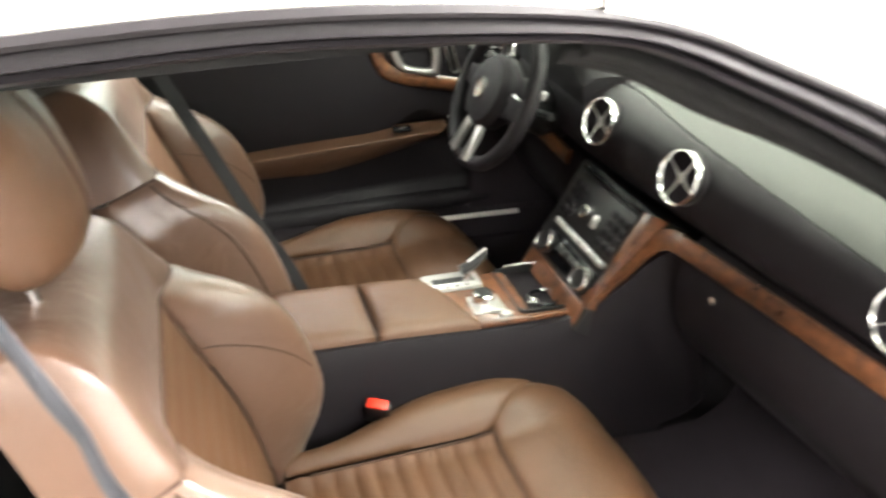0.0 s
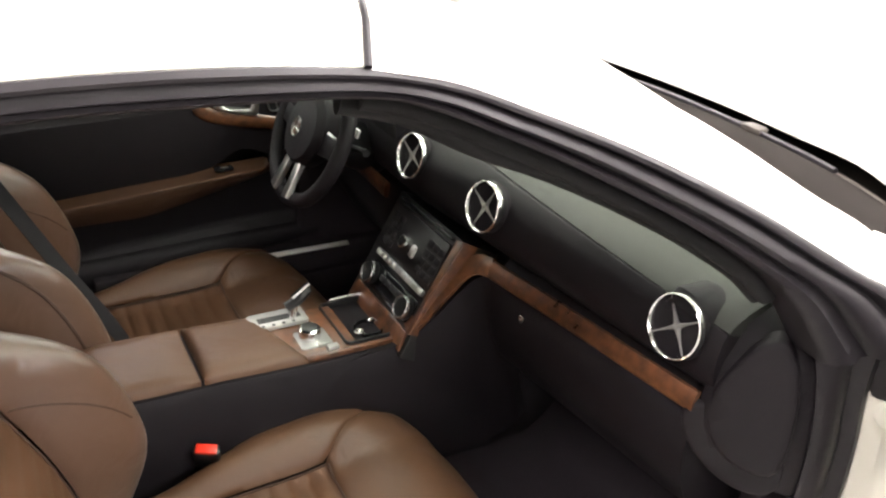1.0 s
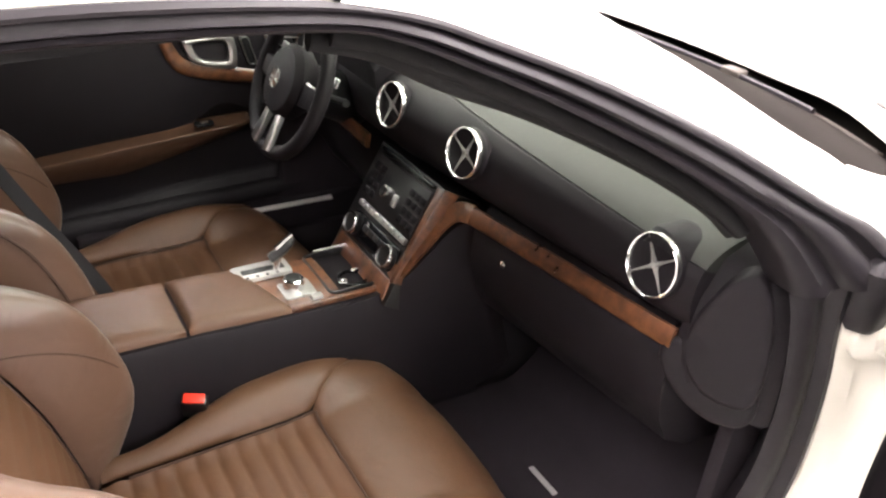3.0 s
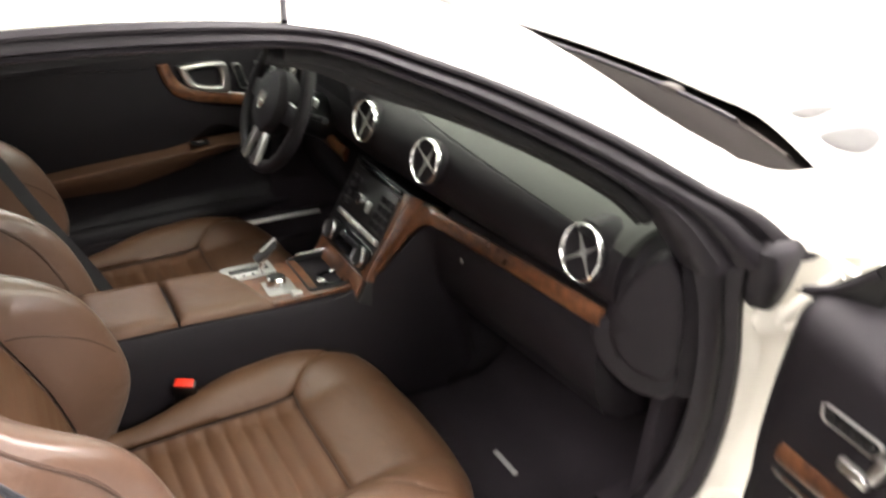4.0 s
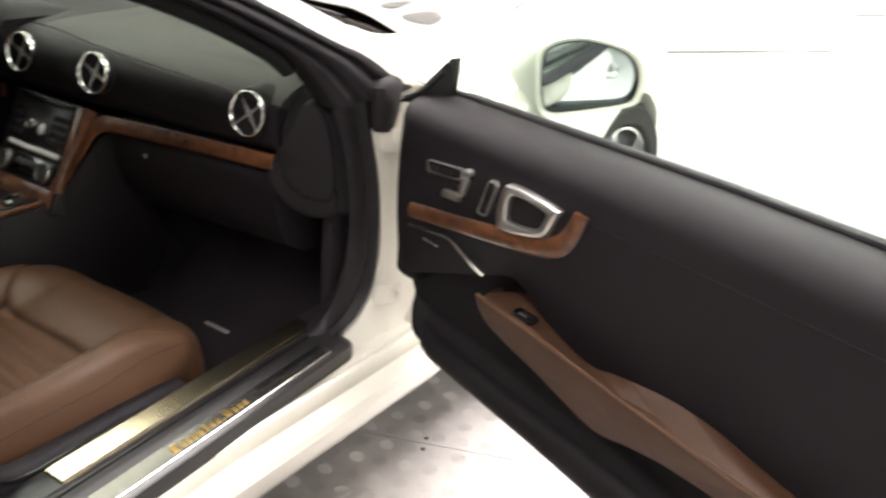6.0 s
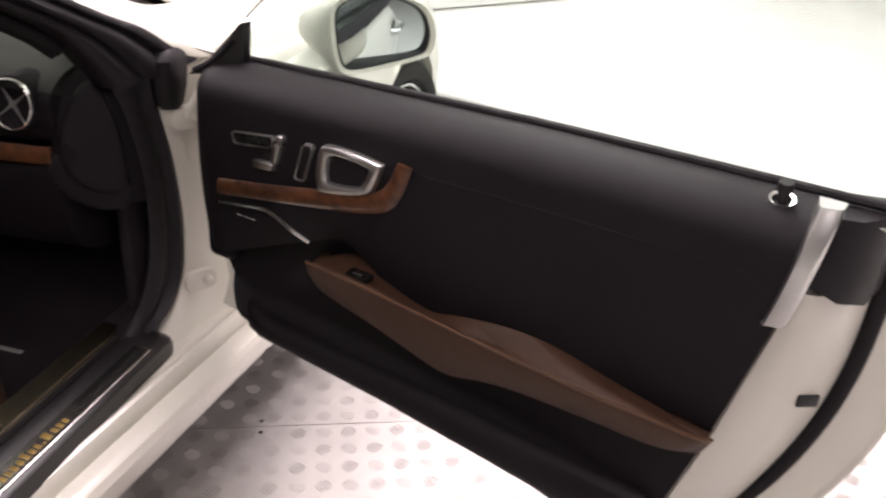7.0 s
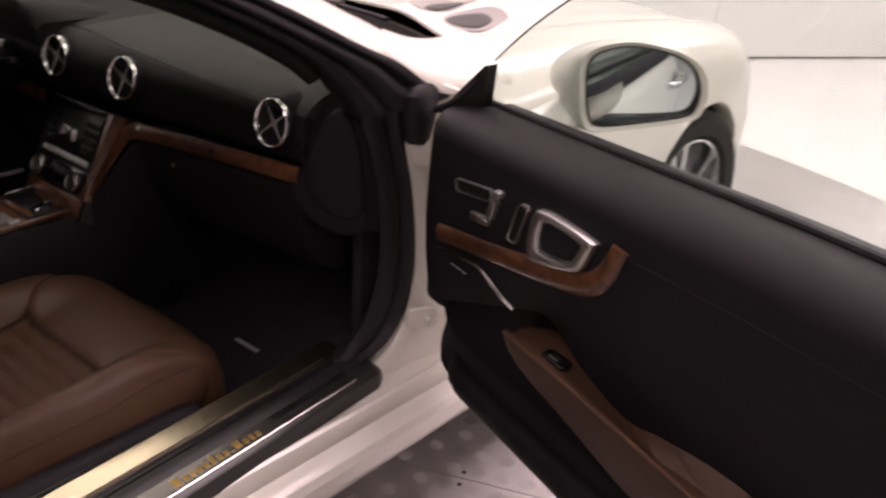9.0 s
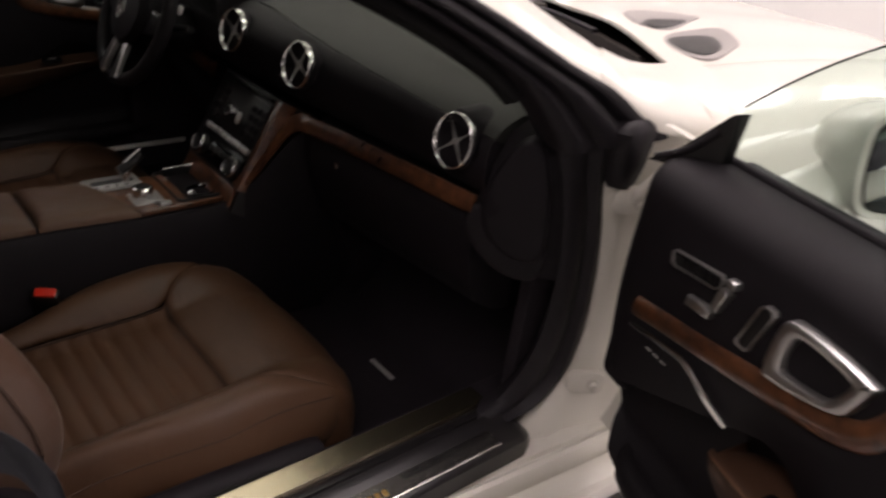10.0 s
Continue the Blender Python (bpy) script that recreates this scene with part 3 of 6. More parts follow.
    for sgn in (-1, 1):
        rings = []
        for x in span(0.40, 1.76, 40) + [1.78 + 0.42 * math.sin(radians(a)) for a in span(0, 90, 14)]:
            k = min(1.0, max(0.0, (x - 1.78) / 0.42))
            zmin = 0.22
            if abs(x - AX) < AR:
                zmin = 0.335 + math.sqrt(AR ** 2 - (x - AX) ** 2)
            ring = []
            for y, z in wing_profile(x):
                bulge = math.sqrt(max(0.0, 1 - k * k))
                zz = max(z - 0.30 * max(0.0, z - 0.50) * (1 - bulge), zmin)
                yy = 0.58 + (y - 0.58) * (0.04 + 0.96 * bulge)
                flare = 0.012 * math.exp(-((x - AX) / 0.5) ** 2) if 0.4 < z < 0.93 else 0
                ring.append(Vector((x, sgn * (yy + flare), zz)))
            inner = [Vector((q.x - 0.004 * k, q.y - sgn * 0.02 * (1 - 0.9 * k), q.z - 0.006)) for q in ring[::-1]]
            rings.append(ring + inner)
        part("front_wing", loft(rings), PAINT, car, "cream-white front wing with a round wheel arch", 50)
        rings = [[Vector((x, sgn * (y - back), z)) for y, z in prof] + [Vector((x, sgn * 0.70, 0.22)), Vector((x, sgn * 0.70, 0.95))] for x, back in ((0.356, 0.025), (0.362, 0.008), (0.378, 0.0), (0.402, 0.0))]
        part("wing_end", loft(rings), PAINT, car, "cream-white rear end of the front wing")
        # wheel, steered a little
        hub_at = Vector((AX + 0.03, sgn * 0.798, 0.362))
        m0 = axes(hub_at, Vector((1, 0, 0)), Vector((0, 0, 1)), Vector((0, -1, 0))) if sgn == -1 else axes(hub_at, Vector((-1, 0, 0)), Vector((0, 0, 1)), Vector((0, 1, 0)))
        m = Matrix.Translation(hub_at) @ Matrix.Rotation(radians(-7), 4, "Z") @ Matrix.Translation(-hub_at) @ m0 @ Matrix.Diagonal((1.03, 1.03, 1, 1))
        wheel = part("wheel", lathe([(0.10, -0.06), (0.250, -0.075), (0.250, 0.07), (0.243, 0.085), (0.236, 0.085), (0.236, -0.05), (0.10, -0.04)], 40, m, closed=True), ALLOY, car, "silver multi-spoke alloy wheel")
        part("tyre", lathe([(0.251, -0.1), (0.31, -0.115), (0.332, -0.09), (0.335, 0.0), (0.332, 0.08), (0.31, 0.105), (0.26, 0.10), (0.251, 0.085)], 48, m, closed=True), TYRE, wheel)
        part("brake_disc", lathe([(0.0, -0.03), (0.17, -0.03), (0.17, -0.005), (0.0, -0.005)], 32, m), SATIN, wheel)
        part("hub", lathe([(0.0, 0.0), (0.065, 0.0), (0.06, 0.055), (0.03, 0.062), (0.0, 0.062)], 20, m), ALLOY, wheel)
        for i in range(5):
            for lean in (-9, 9):
                tm = m @ pose(0, 0, 0, 0, 0, 72 * i + 20) @ pose(0.05, lean * 0.0016, 0.046, 0, 4, lean)
                part("spoke", loft([[tm @ Vector((x, y * w, z)) for y, z in ((-1, 0.0), (-0.7, 0.016), (0.7, 0.016), (1, 0.0), (0.8, -0.012), (-0.8, -0.012))] for x, w in ((0.0, 0.016), (0.09, 0.0125), (0.192, 0.0145))]), ALLOY, wheel)
        # dark wheel-house
        part("wheel_house", lathe([(AR + 0.02, -0.32), (AR + 0.02, 0.07), (AR + 0.008, 0.07), (AR + 0.008, -0.31), (0.1, -0.31), (0.1, -0.32)], 40, m0, closed=True), CARPET, car, "dark wheel-house lining")

    # lower body, sill by sill
    for sgn in (-1, 1):
        s = (lambda x, y, z: Vector((x, y, z))) if sgn == -1 else (lambda x, y, z: Vector((x, -y, z)))
        # white rocker
        flare_y = lambda x: 0.09 * min(0.65, max(0.0, 0.344 - x)) - 0.02 * max(0.0, 0.344 - x - 0.45) ** 2
        rings = [[s(x, q[0] + flare_y(x), q[1]) for q in ((-0.70, 0.352), (-0.775, 0.348), (-0.806, 0.344), (-0.811, 0.337), (-0.816, 0.338), (-0.820, 0.348), (-0.829, 0.353), (-0.837, 0.350), (-0.841, 0.338), (-0.8425, 0.309), (-0.8485, 0.308), (-0.851, 0.319), (-0.874, 0.319), (-0.892, 0.311), (-0.900, 0.295), (-0.893, 0.25), (-0.86, 0.20), (-0.84, 0.18), (-0.66, 0.17))] for x in span(-1.35, 0.348, 14)]
        part("rocker_panel", loft(rings), PAINT, car, "cream-white rocker panel below the door opening", 30)
        # black outer sill cover with its capped end
        prof2 = ((-0.668, 0.386), (-0.676, 0.3935), (-0.684, 0.3975), (-0.6935, 0.398), (-0.6955, 0.3935), (-0.6985, 0.3935), (-0.7005, 0.398), (-0.716, 0.397), (-0.726, 0.3915), (-0.766, 0.3875), (-0.777, 0.380), (-0.781, 0.348), (-0.67, 0.34))
        rings = [[s(x, y, z) for y, z in prof2] for x in span(-1.2, 0.11, 6)]
        rings += [[s(0.135, y + 0.012 * (y < -0.7), z - 0.008) for y, z in prof2], [s(0.145, y + 0.02 * (y < -0.7), 0.35 + 0.5 * (z - 0.35)) for y, z in prof2]]
        sill = part("sill_cover", loft(rings), SATIN_BLACK, car, "black outer sill cover with a bright insert")
        rings = [[s(x, y, z) for y, z in ((-0.729, 0.3935), (-0.762, 0.3905), (-0.7615, 0.3855), (-0.7285, 0.3885))] for x in (-1.15, 0.06)]
        part("sill_insert", loft(rings), POLISHED, sill, "polished steel sill insert")
        rings = [[s(x, y, z) for y, z in ((-0.7645, 0.3908), (-0.7664, 0.3900), (-0.7665, 0.384), (-0.764, 0.385))] for x in (-1.15, 0.06)]
        part("sill_line", loft(rings), POLISHED, sill, "thin polished edge line")
        for i in range(5):
            y = -0.731 - 0.003 * i
            rings = [[s(x, y + dy, 0.3935 - (abs(y) - 0.729) * 0.09 + dz) for dy, dz in ((0.0006, 0.001), (-0.0006, 0.0006), (-0.0006, 0.0), (0.0006, 0.0))] for x in (-0.14, 0.055)]
            part("groove_line", loft(rings), GLOSSY, sill)
        # inner sill plate
        rings = [[s(x, *q) for q in ((-0.614, 0.386), (-0.618, 0.3925), (-0.664, 0.3925), (-0.668, 0.386), (-0.668, 0.37), (-0.614, 0.37))] for x in (-0.520, 0.115)]
        if sgn == -1:
            part("inner_sill_plate", loft(rings), SILL, car, "brushed steel plate on the inner sill, tinted by the seat's reflection")
        else:
            part("inner_sill_trim", box((0.9, 0.06, 0.24), (-0.12, 0.642, 0.335), 0.01), CARPET, car, "black carpet on the far sill")
            part("inner_sill_plate", box((0.48, 0.013, 0.006), (0, 0, 0), 0.002, 2, pose(-0.165, 0.598, 0.455, 42, 0, 0)), BRIGHT, car, "thin bright edge of the far sill plate")
        rings = [[s(x, *q) for q in ((-0.60, 0.36), (-0.606, 0.383), (-0.615, 0.388), (-0.668, 0.386), (-0.668, 0.30), (-0.60, 0.24))] for x in (-1.2, -0.523)]
        part("inner_sill_trim", loft(rings), PLASTIC, car, "black plastic trim on the inner sill")
        rings = [[s(x, *q) for q in ((-0.598, 0.24), (-0.602, 0.378), (-0.612, 0.385), (-0.668, 0.383), (-0.668, 0.20), (-0.598, 0.20))] for x in (-0.523, 0.35)]
        part("sill_carpet", loft(rings), CARPET, car, "black carpet along the inner sill")
    # lettering on the sill as plain bars
    letters = [0.020, 0.012, 0.010, 0.012, 0.013, 0.012, 0.012, 0.011, 0.008, 0.018, 0.012, 0.012, 0.012]
    x = -0.365
    for i, w in enumerate(letters):
        hh = 0.018 if i in (0, 5, 9) else 0.0125
        if i == 8:
            hh = 0.0022
        m = axes(Vector((x + w / 2, -0.7470 + (0.018 - hh) * -0.5, 0.3920)), Vector((1, 0, 0)), Vector((0, 0.996, 0.09)), Vector((0, -0.09, 0.996)))
        part("letter_bar", prism(rounded(w * 0.68, hh, 0.001, 3), 0.0012, m, 0.0003), GOLD, car, "gold lettering bar on the sill")
        x += w + 0.002

    # floor pan, bulkheads and rear shelf
    part("floor_pan", box((1.75, 1.22, 0.03), (-0.225, 0, 0.225), 0.004, 1), CARPET, car, "black carpeted car floor")
    part("bulkhead", loft([[Vector((x, y, z)) for x, y in ((a, 0.66), (a, -0.66), (a + 0.03, -0.66), (a + 0.03, 0.66))] for a, z in ((0.40, 0.22), (0.52, 0.32), (0.60, 0.50), (0.62, 0.94))]), CARPET, car, "dark footwell bulkhead")
    part("rear_bulkhead", loft([[Vector((x, y, z)) for x, y in ((a, 0.64), (a, -0.64), (a - 0.04, -0.64), (a - 0.04, 0.64))] for a, z in ((-1.06, 0.20), (-1.08, 0.70), (-1.14, 0.95), (-1.26, 1.17))]), LINER, car, "dark rear bulkhead behind the seats")
    # headliner
    part("headliner", sheet(lambda u, v: (-1.25 + u * 0.84 + 0.05 * u * (1 - v * v), -v * 0.51, 1.165 + 0.075 * u ** 0.5 + 0.045 * (1 - v * v)), span(0, 1, 10), span(-1, 1, 15), 0.012), LINER, car, "black headliner")
    # padded trim inside each pillar, its end showing under the header
    for sgn in (1, -1):
        side = (lambda p: Vector(p)) if sgn == 1 else flip
        line = smooth_line([Vector(p) + Vector((0.012, 0.050, -0.025)) for p in [(-0.438, -0.521, 1.2405)] + PILLAR_IN[1:-2]], 4)
        rad = [0.0125 + 0.0075 * math.exp(-((q.x + 0.29) / 0.075) ** 2) - 0.003 * min(1, max(0, (q.x + 0.25) / 0.2)) for q in line]
        part("pillar_trim", tube([side(p) for p in line], rad, 12), LINER, car, "black padded trim inside the windscreen pillar", 50)
        line = smooth_line([Vector(p) + Vector((0.012, 0.036, -0.016)) for p in PILLAR_IN[:-2]], 4)
        part("pillar_lining", tube([side(p) for p in line], 0.0125, 12), LINER, car, "black lining between the pillar trim and the seal", 50)
    part("header_trim", tube([(-0.365 + 0.05 * (1 - (y / 0.5) ** 2), y, 1.236 + 0.04 * (1 - (y / 0.5) ** 2)) for y in span(-0.47, 0.47, 21)], 0.022, 10), LINER, car, "black trim roll under the header")
    # kick panels beside the footwells and trims behind the doors
    for sgn, x0 in ((-1, 0.17), (1, -0.05)):
        part("kick_panel", box((0.67 - x0, 0.03, 0.72), ((0.67 + x0) / 2, sgn * 0.655, 0.58), 0.01), CARPET, car, "black kick panel beside the footwell")
    part("quarter_trim", box((0.50, 0.04, 0.98), (-1.08, 0.60, 0.73), 0.02), LINER, car, "black trim behind the far door")
    part("quarter_trim", box((0.24, 0.04, 0.96), (-1.17, -0.60, 0.72), 0.02), LINER, car, "black trim behind the open door")

    # black seals of each door opening
    for sgn in (1, -1):
        side = (lambda p: Vector(p)) if sgn == 1 else flip
        outer = smooth_line(RAIL[:-1] + PILLAR, 6)
        inner = smooth_line(RAIL_IN[:-1] + PILLAR_IN, 6)
        rings = []
        shape = [(0.0, 0.0), (0.07, 0.006), (0.18, 0.007), (0.24, -0.002), (0.30, -0.003), (0.36, 0.007), (0.50, 0.012), (0.60, 0.010), (0.67, -0.001), (0.73, 0.0), (0.80, 0.011), (0.92, 0.010), (1.0, 0.0)]
        m_ = min(len(outer), len(inner))
        for i in range(m_):
            a, b = outer[i], inner[i]
            d = outer[min(i + 1, m_ - 1)] - outer[max(i - 1, 0)]
            nrm = d.cross(b - a).normalized()
            if nrm.y > 0:
                nrm = -nrm
            pts = [a.lerp(b, t) + nrm * h for t, h in shape]
            back = Vector((0.01, 0.05, -0.005))
            rings.append([side(q) for q in pts + [b + back, a + back * 0.9]])
        part("door_seal", loft(rings), RUBBER, car, "black ribbed rubber seal round the door opening", 50)
        # seal going down the front post to the sill
        post_in = smooth_line([(0.115, -0.705, 0.93), (0.142, -0.712, 0.86), (0.168, -0.715, 0.76), (0.178, -0.715, 0.67), (0.176, -0.712, 0.57), (0.155, -0.705, 0.48), (0.115, -0.695, 0.42), (0.06, -0.69, 0.395)], 4)
        post_out = smooth_line([(0.205, -0.735, 0.93), (0.222, -0.728, 0.85), (0.250, -0.727, 0.76), (0.268, -0.727, 0.65), (0.270, -0.727, 0.55), (0.252, -0.727, 0.465), (0.195, -0.727, 0.408), (0.13, -0.722, 0.392)], 4)
        rings = []
        for a, b in zip(post_out, post_in):
            w = b - a
            pr = [(0, 0.0), (0.08, 0.014), (0.22, 0.018), (0.34, 0.008), (0.42, 0.004), (0.55, 0.010), (0.8, 0.012), (1.0, 0.0)]
            rings.append([side(a + w * t + Vector((-0.35 * h, -h, 0))) for t, h in pr] + [side(b + Vector((0.04, 0.03, 0))), side(a + Vector((0.02, 0.03, 0)))])
        part("post_seal", loft(rings), RUBBER, car, "black rubber seal down the front post", 50)
        # block at the foot of the pillar
        rings = []
        for z, x0, x1, y0, y1 in ((0.975, 0.20, 0.262, -0.70, -0.776), (0.955, 0.185, 0.268, -0.70, -0.785), (0.90, 0.197, 0.262, -0.69, -0.782), (0.866, 0.208, 0.256, -0.69, -0.776), (0.852, 0.215, 0.25, -0.69, -0.768)):
            rings.append([side((x, y, z)) for x, y in ((x0, y0), (x0 + 0.004, y1 + 0.02), (x0 + 0.014, y1 + 0.004), (x1 - 0.012, y1), (x1, y1 + 0.012), (x1 + 0.01, y0))])
        part("pillar_foot_cover", loft(rings), RUBBER, car, "black moulded cover at the pillar foot", 50)
        # painted front post between seal and hinges
        inn = smooth_line([(0.215, -0.722, 0.93), (0.216, -0.722, 0.85), (0.246, -0.722, 0.74), (0.262, -0.722, 0.64), (0.262, -0.722, 0.54), (0.24, -0.722, 0.45), (0.18, -0.722, 0.39), (0.10, -0.73, 0.345)], 4)
        out = smooth_line([(0.33, -0.80, 0.95), (0.335, -0.80, 0.85), (0.36, -0.805, 0.74), (0.385, -0.81, 0.62), (0.405, -0.815, 0.52), (0.41, -0.82, 0.43), (0.40, -0.825, 0.36), (0.38, -0.83, 0.32)], 4)
        rings = []
        for a, b in zip(inn, out):
            rings.append([side(a.lerp(b, t) + Vector((-h, -h * 0.8, 0))) for t, h in ((0, 0.0), (0.1, 0.012), (0.3, 0.014), (0.4, 0.002), (0.7, -0.004), (0.9, 0.0), (1, 0.0))] + [side(b + Vector((0.05, 0.04, 0))), side(a + Vector((0.05, 0.03, 0)))])
        post = part("front_post", loft(rings), PAINT, car, "cream-white painted front door post", 45)
        part("post_gap", tube([side((0.172, -0.7585, 0.3524)), side((0.25, -0.760, 0.352)), side((0.345, -0.763, 0.3515))], 0.0022, 6), RUBBER, post, "thin dark joint at the foot of the post")
        nrm = Vector((-0.55, -0.83 * sgn, 0)).normalized()
        for z in (0.83, 0.452):
            m = facing(side((0.262, -0.768, z)), nrm)
            hinge = part("hinge", prism(rounded(0.075, 0.05, 0.02), 0.012, m, 0.004), PAINT, post, "cream-white painted door hinge")
            part("hinge_bolt", lathe([(0.0, 0.010), (0.013, 0.010), (0.013, 0.016), (0.009, 0.018), (0.009, 0.027), (0.006, 0.029), (0.0, 0.029)], 12, m @ pose(0.012, 0, 0)), PAINT, hinge)
        part("hinge_arm", tube(smooth_line([(side((0.262, -0.775, 0.83))), (side((0.255, -0.79, 0.862))), (side((0.27, -0.815, 0.905))), (side((0.285, -0.835, 0.93)))], 4), [0.013] * 4 + [0.009] * 5 + [0.012] * 4, 8), PAINT, post, "cream-white hinge arm")
        # white scuttle corner between pillar and wing
        outer_e = smooth_line([(0.150, -0.737, 1.037), (0.235, -0.773, 0.984), (0.31, -0.803, 0.966), (0.42, -0.838, 0.964)], 6)
        inner_e = smooth_line([(0.215, -0.670, 1.060), (0.29, -0.684, 1.036), (0.37, -0.691, 1.029), (0.45, -0.697, 1.032)], 6)

        def corner_at(u, v):
            i_ = min(int(u * 18), 17)
            a, b = outer_e[i_].lerp(outer_e[i_ + 1], u * 18 - i_), inner_e[i_].lerp(inner_e[i_ + 1], u * 18 - i_)
            return side(a.lerp(b, v) + Vector((0, 0, 0.05 * v * (1 - v))))

        part("scuttle_corner", sheet(corner_at, span(0, 1, 19), span(0, 1, 9), back=(0, 0, -0.02)), PAINT, car, "cream-white scuttle corner", 60)
    # rear wings and tail close the body behind the seats
    for sgn in (-1, 1):
        s = (lambda x, y, z: Vector((x, y, z))) if sgn == -1 else (lambda x, y, z: Vector((x, -y, z)))
        rings = []
        for x, k in ((-1.12, 0.0), (-1.3, 0.02), (-1.8, 0.03), (-2.4, -0.02), (-2.75, -0.15)):
            rings.append([s(x, y - k * (y < -0.7), z) for y, z in ((-0.60, 1.0), (-0.72, 0.985), (-0.84, 0.94), (-0.90, 0.82), (-0.91, 0.6), (-0.89, 0.3), (-0.60, 0.22))])
        part("rear_wing", loft(rings), PAINT, car, "cream-white rear wing", 60)
        part("rear_roof_pillar", loft([[s(*q) for q in r] for r in (((-1.27, -0.56, 1.2), (-1.27, -0.50, 1.25), (-1.33, -0.5, 1.24), (-1.33, -0.56, 1.18)), ((-1.95, -0.66, 0.99), (-1.9, -0.5, 1.0), (-2.1, -0.5, 0.99), (-2.1, -0.66, 0.98)))]), PAINT, car, "cream-white rear roof pillar")
    part("tail_panel", sheet(lambda u, v: (-2.78 - 0.05 * math.sin(math.pi * u) + 0.12 * v * v, -0.86 * v, 0.95 - 0.70 * u), span(0, 1, 8), span(-1, 1, 13), 0.02), PAINT, car, "cream-white tail below the boot lid", 60)
    part("boot_lid", sheet(lambda u, v: (-1.9 - 0.9 * u, -v * 0.6, 1.0 + 0.02 * (1 - v * v) - 0.08 * u * u), span(0, 1, 6), span(-1, 1, 9), 0.02), PAINT, car, "cream-white boot lid")
    part("rear_window", sheet(lambda u, v: (-1.3 - 0.62 * u, -v * 0.5, 1.25 - 0.25 * u + 0.03 * (1 - v * v)), span(0, 1, 6), span(-1, 1, 9), 0.005), DARK_GLASS, car, "sloping rear window glass")
    return car


car_shell()


# ---- dashboard ----
def dash_line(y):
    """How far back the dash front lies at one place across the car."""
    e = max(0.0, (abs(y) - 0.35) / 0.3)
    x0 = -0.002 - 0.105 * y
    if y > 0.1:
        x0 = -0.0125 - 0.012 * e * e
    return x0


